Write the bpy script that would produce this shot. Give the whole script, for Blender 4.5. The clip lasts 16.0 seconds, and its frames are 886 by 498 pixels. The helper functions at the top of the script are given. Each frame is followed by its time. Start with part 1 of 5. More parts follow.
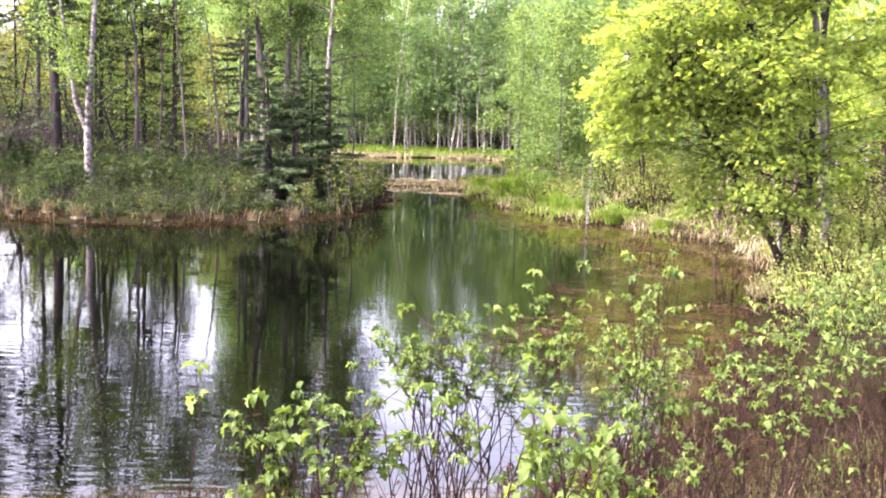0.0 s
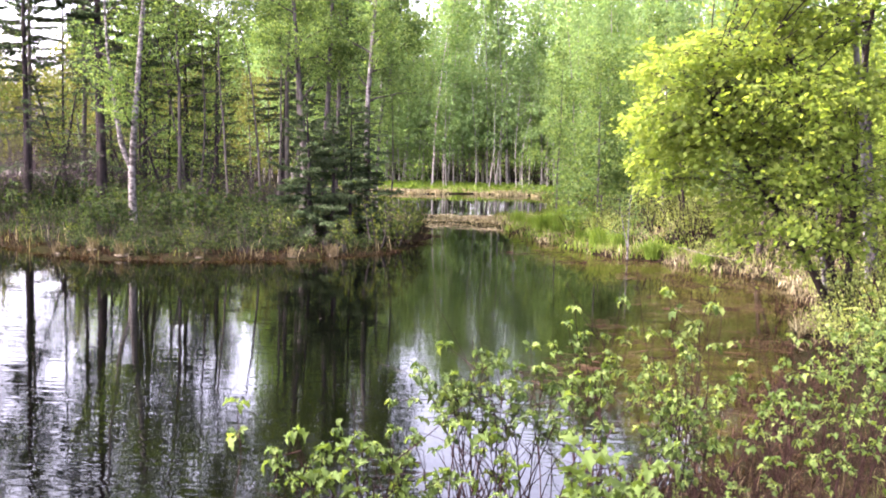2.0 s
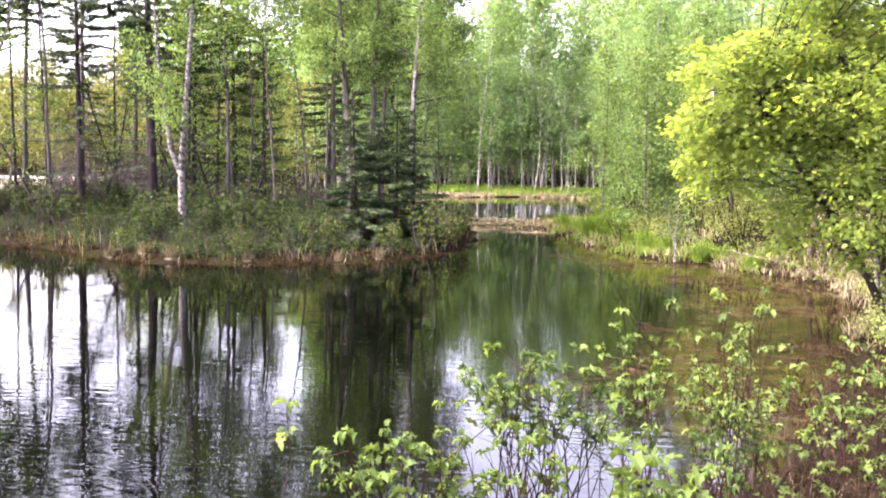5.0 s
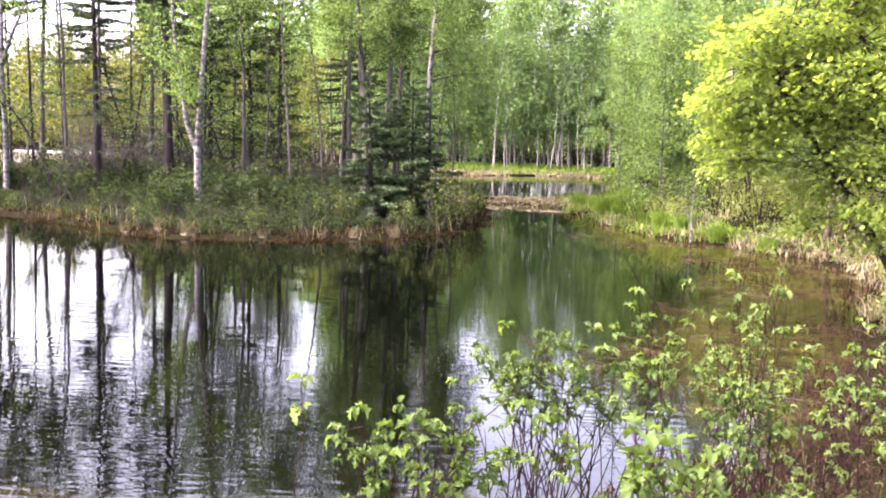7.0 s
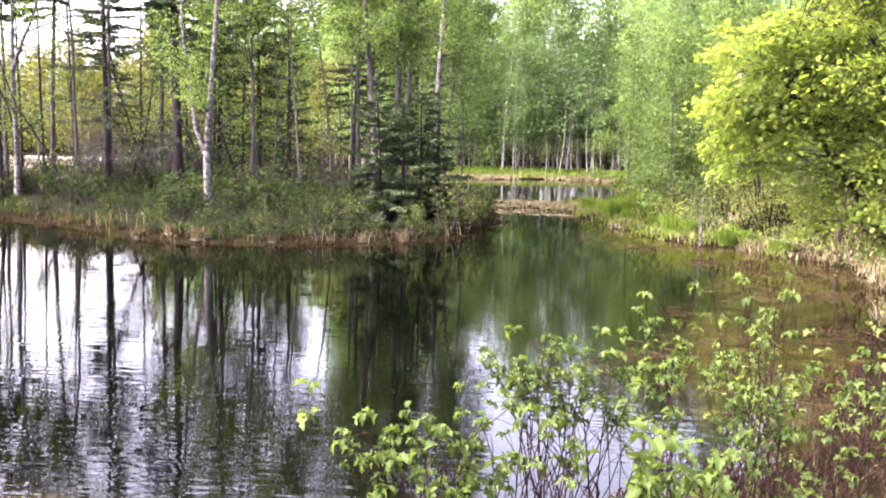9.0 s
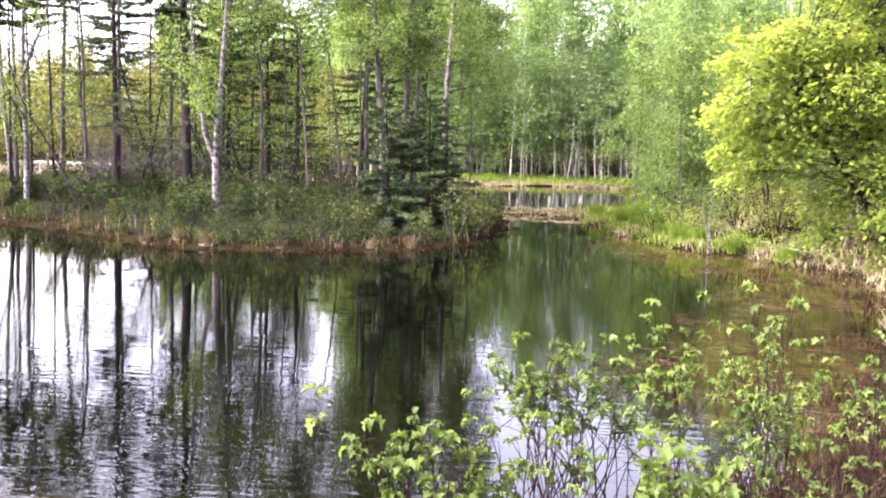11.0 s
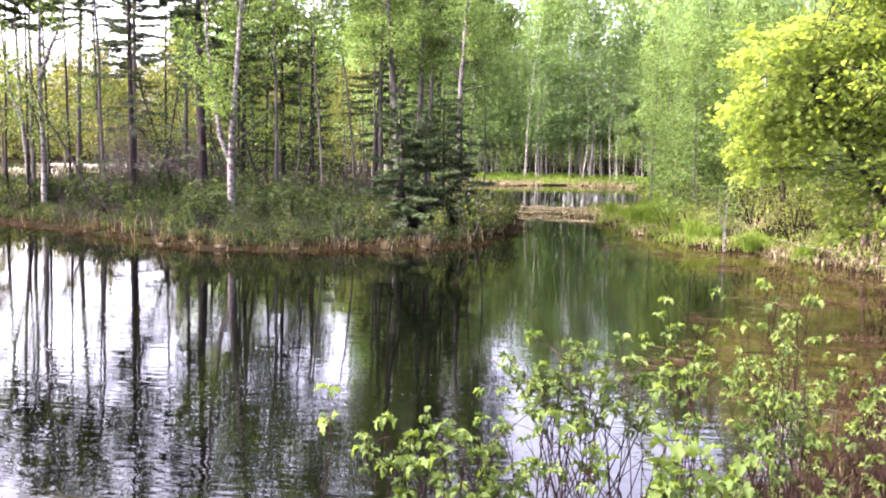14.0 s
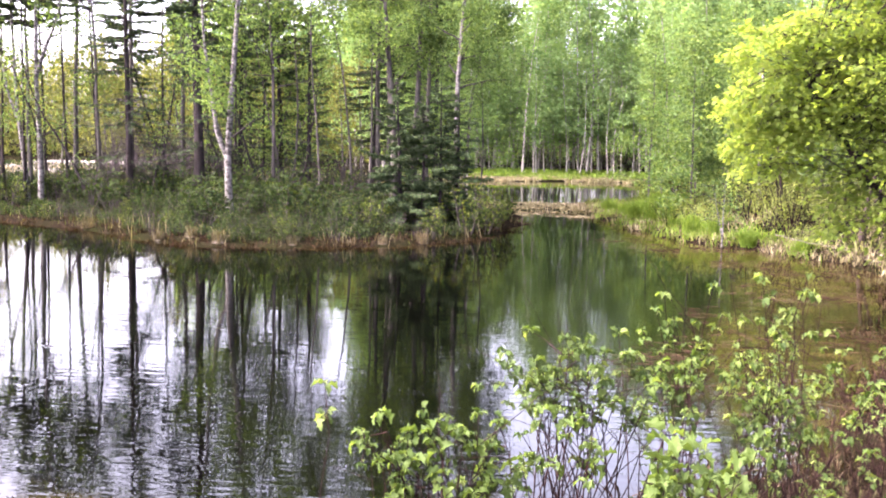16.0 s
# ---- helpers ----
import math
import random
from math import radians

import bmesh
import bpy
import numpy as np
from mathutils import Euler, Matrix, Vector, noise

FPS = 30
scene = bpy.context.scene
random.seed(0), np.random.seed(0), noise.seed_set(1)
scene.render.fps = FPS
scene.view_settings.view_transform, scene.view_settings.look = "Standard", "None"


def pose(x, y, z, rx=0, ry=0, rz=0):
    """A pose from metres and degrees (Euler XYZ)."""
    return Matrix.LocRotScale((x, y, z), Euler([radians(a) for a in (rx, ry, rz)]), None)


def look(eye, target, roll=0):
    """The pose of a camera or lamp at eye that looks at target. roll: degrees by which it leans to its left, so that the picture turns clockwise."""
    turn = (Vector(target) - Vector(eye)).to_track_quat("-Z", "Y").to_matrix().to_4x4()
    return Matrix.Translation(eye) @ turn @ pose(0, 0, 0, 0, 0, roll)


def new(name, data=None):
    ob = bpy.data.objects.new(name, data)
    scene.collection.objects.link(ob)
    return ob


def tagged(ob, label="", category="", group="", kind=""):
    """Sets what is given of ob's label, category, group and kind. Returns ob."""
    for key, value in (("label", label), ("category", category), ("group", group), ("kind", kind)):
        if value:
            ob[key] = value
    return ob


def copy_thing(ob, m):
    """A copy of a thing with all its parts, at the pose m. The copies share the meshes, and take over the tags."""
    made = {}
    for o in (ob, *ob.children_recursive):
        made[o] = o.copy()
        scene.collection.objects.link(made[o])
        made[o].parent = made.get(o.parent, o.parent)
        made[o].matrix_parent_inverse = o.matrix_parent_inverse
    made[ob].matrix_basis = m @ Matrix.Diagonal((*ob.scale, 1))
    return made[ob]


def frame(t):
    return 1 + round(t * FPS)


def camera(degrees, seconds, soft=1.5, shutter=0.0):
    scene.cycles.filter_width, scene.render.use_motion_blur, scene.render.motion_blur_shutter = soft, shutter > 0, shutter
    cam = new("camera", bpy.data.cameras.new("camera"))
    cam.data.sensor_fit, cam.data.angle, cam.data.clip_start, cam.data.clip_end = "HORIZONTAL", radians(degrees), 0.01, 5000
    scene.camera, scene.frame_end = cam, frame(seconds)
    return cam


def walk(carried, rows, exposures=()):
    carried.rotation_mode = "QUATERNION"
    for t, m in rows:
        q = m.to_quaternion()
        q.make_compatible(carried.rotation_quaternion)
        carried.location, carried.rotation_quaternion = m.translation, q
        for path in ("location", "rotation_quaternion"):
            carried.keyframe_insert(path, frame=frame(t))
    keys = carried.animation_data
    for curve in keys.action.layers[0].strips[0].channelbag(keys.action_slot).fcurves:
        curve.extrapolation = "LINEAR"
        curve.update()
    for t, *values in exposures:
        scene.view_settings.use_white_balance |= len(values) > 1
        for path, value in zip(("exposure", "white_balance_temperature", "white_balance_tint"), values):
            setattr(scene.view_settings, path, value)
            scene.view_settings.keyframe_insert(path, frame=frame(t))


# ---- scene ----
cam = camera(49.1, 16.0, soft=1.95)
PATH = [
    (0, (0.007, 0.004, 4.005), (0.024, 1.985, 3.733), 2.0),
    (0.5, (0.002, -0.007, 4.009), (-0.035, 1.983, 3.806), 1.4),
    (1, (0.001, -0.005, 4.004), (-0.051, 1.986, 3.814), 1.3),
    (1.5, (0.008, -0.002, 4.014), (-0.055, 1.986, 3.811), 1.5),
    (2, (0.008, -0.01, 4.011), (-0.057, 1.979, 3.81), 1.5),
    (2.5, (0.008, -0.008, 4.013), (-0.057, 1.981, 3.81), 1.7),
    (3, (0.004, 0.001, 4.01), (-0.067, 1.99, 3.813), 1.7),
    (3.5, (0.003, -0.006, 4.011), (-0.077, 1.982, 3.809), 1.7),
    (4, (-0.003, 0.0, 4.005), (-0.069, 1.987, 3.792), 1.1),
    (4.5, (0.0, -0.008, 4.012), (-0.11, 1.978, 3.808), 0.9),
    (5, (0.002, -0.014, 4.004), (-0.157, 1.97, 3.808), 1.1),
    (5.2, (0.004, -0.024, 4.009), (-0.178, 1.958, 3.811), 1.1),
    (7.3, (0.0, -0.007, 4.001), (-0.186, 1.97, 3.757), 1.6),
    (7.5, (0.0, -0.004, 4.002), (-0.181, 1.973, 3.76), 1.5),
    (8, (-0.002, 0.0, 3.999), (-0.205, 1.974, 3.75), 1.6),
    (8.5, (0.006, -0.004, 4.004), (-0.204, 1.972, 3.775), 1.3),
    (9, (0.011, -0.009, 4.005), (-0.196, 1.966, 3.771), 1.3),
    (11.5, (0.007, -0.02, 4.005), (-0.231, 1.953, 3.785), 1.7),
    (12, (0.004, -0.024, 4.004), (-0.263, 1.944, 3.767), 1.5),
    (12.5, (0.009, -0.016, 4.003), (-0.247, 1.953, 3.764), 1.4),
    (13, (0.016, -0.018, 4.003), (-0.232, 1.954, 3.78), 1.2),
    (13.5, (0.02, -0.02, 4.002), (-0.224, 1.953, 3.782), 1.4),
    (14, (0.022, -0.015, 4.002), (-0.232, 1.956, 3.78), 1.1),
    (14.5, (0.019, -0.018, 4.003), (-0.223, 1.955, 3.781), 1.0),
    (15, (0.018, -0.024, 4.005), (-0.229, 1.949, 3.788), 1.0),
    (15.5, (0.024, -0.014, 4.004), (-0.219, 1.959, 3.784), 1.0),
    (16, (0.024, -0.012, 3.998), (-0.225, 1.96, 3.768), 1.0),
]
EXPOSE, TINT, RIPPLE, LEAF_TONE = 4.66, 29, 0.10, 0.23
walk(cam, [(t, look(eye, target, roll)) for t, eye, target, roll in PATH],
     exposures=[(t, EXPOSE + e, 6500, TINT) for t, e in ((0.0, 0.16), (0.6, 0.10), (1.0, 0.03), (1.5, -0.13), (4.5, -0.09), (5.0, -0.02), (9.0, -0.03), (16.0, 0.0))])

# ---- sky and sun: hazy spring daylight, the sun from the left ----
world = bpy.data.worlds.new("sky")
scene.world = world
world.use_nodes = True
wn, wl = world.node_tree.nodes, world.node_tree.links
sky = wn.new("ShaderNodeTexSky")
sky.sky_type, sky.sun_disc = "NISHITA", False
sky.sun_elevation, sky.sun_rotation = radians(50.6), radians(-108.0)
sky.air_density, sky.dust_density, sky.ozone_density = 0.6, 8.0, 1.0
veil = wn.new("ShaderNodeHueSaturation")
veil.inputs["Saturation"].default_value = 0.6
wl.new(sky.outputs[0], veil.inputs["Color"])
wl.new(veil.outputs[0], wn["Background"].inputs[0])
wn["Background"].inputs[1].default_value = 0.15
sun = new("sun", bpy.data.lights.new("sun", "SUN"))
sun.data.energy, sun.data.angle, sun.data.color = 0.7, radians(12), (1.0, 0.91, 0.77)
sun.matrix_world = look((-43, -14, 55), (0, 0, 0))


# ---- materials ----
def node_material(name):
    m = bpy.data.materials.new(name)
    m.use_nodes = True
    n, l = m.node_tree.nodes, m.node_tree.links
    return m, n, l, n["Principled BSDF"]


def ramp(n, l, source, stops):
    r = n.new("ShaderNodeValToRGB")
    e = r.color_ramp.elements
    while len(e) < len(stops):
        e.new(0.5)
    for k, (p, c) in zip(e, stops):
        k.position, k.color = p, (*c, 1)
    l.new(source, r.inputs[0])
    return r.outputs[0]


def noise_tex(n, l, scale, detail=4.0, stretch=(1, 1, 1), rough=0.55):
    g, mp, t = n.new("ShaderNodeNewGeometry"), n.new("ShaderNodeMapping"), n.new("ShaderNodeTexNoise")
    mp.inputs["Scale"].default_value = stretch
    t.inputs["Scale"].default_value, t.inputs["Detail"].default_value, t.inputs["Roughness"].default_value = scale, detail, rough
    l.new(g.outputs["Position"], mp.inputs[0])
    l.new(mp.outputs[0], t.inputs["Vector"])
    return t.outputs["Fac"]


def mixed(n, l, fac, a, b, mode="MIX"):
    m = n.new("ShaderNodeMix")
    m.data_type, m.blend_type = "RGBA", mode
    for sock, v in ((m.inputs[0], fac), (m.inputs[6], a), (m.inputs[7], b)):
        if isinstance(v, (tuple, float, int)):
            sock.default_value = (*v, 1) if isinstance(v, tuple) else v
        else:
            l.new(v, sock)
    return m.outputs[2]


def bump(n, l, height, p, strength, distance):
    b = n.new("ShaderNodeBump")
    b.inputs["Strength"].default_value, b.inputs["Distance"].default_value = strength, distance
    l.new(height, b.inputs["Height"])
    l.new(b.outputs[0], p.inputs["Normal"])


def leaf_material(name, dark, mid, light, through_light=0.4, rough=0.45, patch=0.6, gloss=0.0):
    """Leaves: each one its own shade, clumps in drifts, light coming through the blade."""
    m, n, l, p = node_material(name)
    dark, mid, light = (tuple(LEAF_TONE * v for v in c) for c in (dark, mid, light))
    g = n.new("ShaderNodeNewGeometry")
    own = ramp(n, l, g.outputs["Random Per Island"], ((0.0, dark), (0.5, mid), (1.0, light)))
    drift = ramp(n, l, noise_tex(n, l, patch, 3), ((0.3, (0.62, 0.66, 0.6)), (0.7, (1.15, 1.12, 1.05))))
    col = mixed(n, l, 1.0, own, drift, "MULTIPLY")
    l.new(col, p.inputs["Base Color"])
    p.inputs["Roughness"].default_value = rough
    p.inputs["Specular IOR Level"].default_value = gloss
    t, mx = n.new("ShaderNodeBsdfTranslucent"), n.new("ShaderNodeMixShader")
    l.new(mixed(n, l, 1.0, col, (1.25, 1.2, 0.55), "MULTIPLY"), t.inputs[0])
    mx.inputs[0].default_value = through_light
    l.new(p.outputs[0], mx.inputs[1])
    l.new(t.outputs[0], mx.inputs[2])
    l.new(mx.outputs[0], n["Material Output"].inputs[0])
    return m


def bark_material(name, base, streak, scale=9.0, stretch=(1, 1, 0.25), lo=0.35, hi=0.7):
    m, n, l, p = node_material(name)
    base, streak = (tuple(0.8 * v for v in c) for c in (base, streak))
    f = noise_tex(n, l, scale, 6, stretch, 0.65)
    big = noise_tex(n, l, 0.9, 3)
    c = ramp(n, l, f, ((lo, streak), (hi, base)))
    c = mixed(n, l, 1.0, c, ramp(n, l, big, ((0.3, (0.7, 0.7, 0.68)), (0.7, (1.1, 1.08, 1.05)))), "MULTIPLY")
    l.new(c, p.inputs["Base Color"])
    p.inputs["Roughness"].default_value = 0.85
    p.inputs["Specular IOR Level"].default_value = 0.0
    bump(n, l, f, p, 0.6, 0.02)
    return m


ALDER_LEAF = leaf_material("alder_leaf", (0.34, 0.54, 0.11), (0.45, 0.65, 0.14), (0.56, 0.73, 0.2), 0.76, 0.45, 1.1, 0.06)
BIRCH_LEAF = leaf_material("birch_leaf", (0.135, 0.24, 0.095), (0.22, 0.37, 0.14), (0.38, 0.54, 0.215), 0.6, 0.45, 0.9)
# aspen green is paler and bluer, with distance haze mixed into the colour
ASPEN_LEAF = leaf_material("aspen_leaf", (0.235, 0.44, 0.18), (0.335, 0.565, 0.24), (0.45, 0.66, 0.32), 0.58, 0.5, 0.15)
FRESH_LEAF = leaf_material("fresh_leaf", (0.07, 0.135, 0.034), (0.165, 0.275, 0.072), (0.35, 0.48, 0.15), 0.55, 0.5, 3.0, 0.06)
SHRUB_LEAF = leaf_material("shrub_leaf", (0.032, 0.052, 0.028), (0.066, 0.096, 0.046), (0.125, 0.165, 0.075), 0.35)
GOLD_LEAF = leaf_material("gold_leaf", (0.13, 0.16, 0.07), (0.20, 0.23, 0.10), (0.30, 0.325, 0.14), 0.58, 0.5, 0.2)
NEEDLE = leaf_material("needle", (0.057, 0.097, 0.053), (0.097, 0.15, 0.079), (0.15, 0.208, 0.104), 0.12, 0.6)
WEED = leaf_material("weed_leaf", (0.06, 0.095, 0.033), (0.125, 0.175, 0.055), (0.27, 0.33, 0.11), 0.45, 0.5, 1.2)
GRASS = leaf_material("grass_blade", (0.17, 0.30, 0.05), (0.25, 0.42, 0.07), (0.36, 0.52, 0.11), 0.4, 0.5, 0.8)
# herb greens lowered in place of tree shade on the far bank
HERB = leaf_material("herb_leaf", (0.031, 0.055, 0.027), (0.06, 0.094, 0.042), (0.125, 0.172, 0.07), 0.35, 0.5, 0.5)
STRAW = leaf_material("straw", (0.22, 0.185, 0.115), (0.44, 0.38, 0.25), (0.72, 0.64, 0.46), 0.25, 0.7, 0.7)
DRY = leaf_material("dry_sedge", (0.09, 0.072, 0.05), (0.19, 0.155, 0.11), (0.36, 0.30, 0.22), 0.25, 0.7, 0.9)
# shrub leaf brightened in colour to look sunlit on the right shore
SHORE_LEAF = leaf_material("shore_leaf", (0.165, 0.22, 0.08), (0.36, 0.46, 0.145), (0.56, 0.65, 0.24), 0.5, 0.5, 1.0)
DEAD = leaf_material("dead_stalk", (0.014, 0.01, 0.008), (0.04, 0.03, 0.022), (0.26, 0.205, 0.135), 0.15, 0.8, 2.5)
# brown litter darkened in colour for the shaded gaps between near shrubs
SHADED_LITTER = leaf_material("shaded_litter", (0.011, 0.0075, 0.0055), (0.027, 0.0175, 0.0125), (0.095, 0.062, 0.04), 0.1, 0.6, 2.0)
RUST = leaf_material("rust_grass", (0.022, 0.013, 0.01), (0.048, 0.029, 0.022), (0.12, 0.083, 0.056), 0.2, 0.7, 0.7)
BIRCH_BARK = bark_material("birch_bark", (0.115, 0.112, 0.112), (0.02, 0.018, 0.017), 5.0, (1, 1, 1.8), 0.40, 0.60)
ASPEN_BARK = bark_material("aspen_bark", (0.19, 0.18, 0.168), (0.02, 0.02, 0.019), 4.0, (1, 1, 0.7), 0.3, 0.55)
GREY_BARK = bark_material("grey_bark", (0.075, 0.07, 0.068), (0.022, 0.02, 0.02), 8.0)
SPRUCE_BARK = bark_material("spruce_bark", (0.032, 0.027, 0.029), (0.009, 0.008, 0.0085), 10.0)
ALDER_BARK = bark_material("alder_bark", (0.038, 0.03, 0.027), (0.013, 0.01, 0.009), 10.0)
RED_STEM = bark_material("red_stem", (0.022, 0.0125, 0.012), (0.008, 0.005, 0.005), 30.0)
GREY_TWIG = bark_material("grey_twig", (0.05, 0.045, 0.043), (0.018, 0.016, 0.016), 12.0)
DEAD_TWIG = bark_material("dead_twig", (0.05, 0.041, 0.046), (0.018, 0.015, 0.017), 12.0)
PALE_WOOD = bark_material("pale_wood", (0.12, 0.105, 0.085), (0.06, 0.052, 0.042), 12.0)


def ground_material():
    m, n, l, p = node_material("forest_floor")
    a, b, c = noise_tex(n, l, 0.35, 5), noise_tex(n, l, 6.0, 6), noise_tex(n, l, 45.0, 3)
    # litter and moss tones cut far down to carry the shade under brush
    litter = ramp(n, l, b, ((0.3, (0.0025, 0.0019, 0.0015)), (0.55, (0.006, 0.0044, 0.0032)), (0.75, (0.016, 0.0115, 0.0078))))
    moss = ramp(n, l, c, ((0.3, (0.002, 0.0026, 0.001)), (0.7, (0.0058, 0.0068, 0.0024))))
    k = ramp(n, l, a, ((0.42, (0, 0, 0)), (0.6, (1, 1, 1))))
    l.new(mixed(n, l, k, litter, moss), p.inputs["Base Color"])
    p.inputs["Roughness"].default_value = 0.95
    p.inputs["Specular IOR Level"].default_value = 0.0
    bump(n, l, b, p, 0.8, 0.08)
    return m


def water_material():
    """Dark tannin-brown pond water with a light ripple; silty brown over the shallows."""
    m, n, l, p = node_material("pond_water")
    silt = noise_tex(n, l, 0.16, 4, (1, 1, 1))
    fine = noise_tex(n, l, 2.2, 5, (0.45, 1, 1))
    deep = ramp(n, l, fine, ((0.35, (0.0001, 0.0001, 0.0001)), (0.7, (0.0003, 0.0003, 0.0002))))
    brown = ramp(n, l, fine, ((0.3, (0.0016, 0.0013, 0.0004)), (0.5, (0.0056, 0.0042, 0.0013)), (0.7, (0.019, 0.0138, 0.005))))
    att = n.new("ShaderNodeAttribute")
    att.attribute_name = "shallow"
    add = n.new("ShaderNodeMath")
    add.operation = "MULTIPLY_ADD"
    l.new(silt, add.inputs[0])
    add.inputs[1].default_value = 0.9
    l.new(att.outputs["Fac"], add.inputs[2])
    k = ramp(n, l, add.outputs[0], ((0.62, (0, 0, 0)), (1.15, (1, 1, 1))))
    l.new(mixed(n, l, k, deep, brown), p.inputs["Base Color"])
    p.inputs["Roughness"].default_value = 0.015
    p.inputs["IOR"].default_value = 1.23
    swell, wavelet = noise_tex(n, l, 2.0, 2.0, (0.3, 1.0, 1.0), 0.5), noise_tex(n, l, 6.5, 1.0, (0.2, 1.0, 1.0), 0.4)
    calm = ramp(n, l, noise_tex(n, l, 0.13, 2, (0.5, 1, 1)), ((0.35, (0.25, 0.25, 0.25)), (0.62, (1, 1, 1))))
    # the far half of the pond lies in the lee of the trees
    place, apart, lee = n.new("ShaderNodeNewGeometry"), n.new("ShaderNodeSeparateXYZ"), n.new("ShaderNodeMapRange")
    l.new(place.outputs["Position"], apart.inputs[0])
    l.new(apart.outputs["Y"], lee.inputs["Value"])
    for k, v in zip(("From Min", "From Max", "To Min", "To Max"), (17.0, 30.0, 1.0, 0.3)):
        lee.inputs[k].default_value = v
    add2, mul, mul2 = n.new("ShaderNodeMath"), n.new("ShaderNodeMath"), n.new("ShaderNodeMath")
    add2.operation, mul.operation, mul2.operation = "MULTIPLY_ADD", "MULTIPLY", "MULTIPLY"
    l.new(wavelet, add2.inputs[0])
    add2.inputs[1].default_value = 0.9
    l.new(swell, add2.inputs[2])
    l.new(add2.outputs[0], mul.inputs[0])
    l.new(calm, mul.inputs[1])
    l.new(mul.outputs[0], mul2.inputs[0])
    l.new(lee.outputs[0], mul2.inputs[1])
    bump(n, l, mul2.outputs[0], p, RIPPLE, 0.05)
    return m


GROUND, WATER = ground_material(), water_material()

# ---- the lie of the land ----
POND = [(-90, 14), (-40, 11.5), (-20, 10.0), (-8, 9.6), (-4.5, 9.3), (-2.1, 9.4), (0.2, 9.5), (1.6, 10.3), (3.0, 12.0),
        (4.6, 15.0), (6.6, 20.0), (8.2, 24.0), (9.4, 28.0), (9.7, 32.0), (8.5, 34.3), (6.9, 37.2), (5.0, 38.7), (3.6, 42.0),
        (3.0, 45.0), (2.1, 48.0), (1.5, 50.0), (0.9, 52.2), (-1.0, 53.4), (-2.6, 53.0), (-2.2, 49.0), (-2.1, 45.0), (-2.6, 40.5), (-3.7, 36.9),
        (-6.2, 34.4), (-9.8, 32.9), (-13.0, 32.6), (-15.8, 34.2), (-18.2, 36.2), (-20.7, 37.7), (-26.6, 40.2), (-40, 43), (-90, 46)]
FAR_POND = [(-16, 66), (-9, 61.0), (-4, 59.0), (0.0, 58.2), (3.4, 59.5), (4.6, 65), (5.6, 74), (6.5, 84), (5.2, 92.0), (0, 91.4), (-5, 89.5), (-16, 90)]


def smooth(a, b, x):
    k = np.clip((np.asarray(x, float) - a) / (b - a), 0, 1)
    return k * k * (3 - 2 * k)


def shore_distance(X, Y, poly):
    """Distance to the pond's edge, negative on the water."""
    P = np.array(poly, float)
    best, inside = np.full(X.shape, 1e9), np.zeros(X.shape, bool)
    for (ax, ay), (bx, by) in zip(P, np.roll(P, -1, 0)):
        dx, dy = bx - ax, by - ay
        k = np.clip(((X - ax) * dx + (Y - ay) * dy) / (dx * dx + dy * dy), 0, 1)
        best = np.minimum(best, np.hypot(X - ax - k * dx, Y - ay - k * dy))
        if dy:
            inside ^= ((ay > Y) != (by > Y)) & (X < (Y - ay) * dx / dy + ax)
    return np.where(inside, -best, best)


def wobble(X, Y, s, seed=0.0):
    return (np.sin(X * s + seed) * np.cos(Y * s * 1.3 + 2 * seed) + 0.6 * np.sin(X * s * 2.3 - Y * s * 1.7 + seed)
            + 0.4 * np.cos(X * s * 4.1 + Y * s * 3.7 + 3 * seed)) / 2.0


def land(X, Y):
    """Height of the ground and the distance to water."""
    X, Y = np.atleast_1d(np.asarray(X, float)), np.atleast_1d(np.asarray(Y, float))
    d = np.minimum(shore_distance(X, Y, POND), shore_distance(X, Y, FAR_POND)) + 0.32 * wobble(X, Y, 1.1, 1.0) + 0.16 * wobble(X, Y, 3.3, 4.0)
    near = 1 - smooth(11, 24, Y)
    right = smooth(2, 8, X) * smooth(12, 22, Y) * (1 - smooth(40, 60, Y))
    z = 0.16 * smooth(0, 0.8, d) + 0.35 * smooth(1, 7, d) + 0.65 * right * smooth(0.5, 5, d)
    z = z + near * 1.9 * smooth(0.4, 9.0, d)
    z = z + smooth(0.3, 3, d) * (0.07 * wobble(X, Y, 1.7) + 0.10 * wobble(X, Y, 0.35, 2.0))
    z = z + 3.5 * smooth(130, 420, np.hypot(X, Y))
    return np.where(d > 0, z, 0.22 * np.maximum(d, -5)), d


def ground_z(x, y):
    return float(land(x, y)[0][0])


# ---- mesh helpers ----
def mesh_np(name, verts, faces, material, uniform=True):
    """A mesh from arrays: verts (n, 3), faces (m, k) of one size."""
    verts, faces = np.asarray(verts, np.float32), np.asarray(faces, np.int32)
    me = bpy.data.meshes.new(name)
    m, k = faces.shape
    me.vertices.add(len(verts))
    me.vertices.foreach_set("co", verts.ravel())
    me.loops.add(m * k)
    me.loops.foreach_set("vertex_index", faces.ravel())
    me.polygons.add(m)
    me.polygons.foreach_set("loop_start", np.arange(0, m * k, k, dtype=np.int32))
    me.polygons.foreach_set("loop_total", np.full(m, k, np.int32))
    me.materials.append(material)
    me.update(calc_edges=True)
    me.validate()
    return me


def part(name, me, parent, label=""):
    ob = new(name, me)
    ob.parent = parent
    return tagged(ob, label)


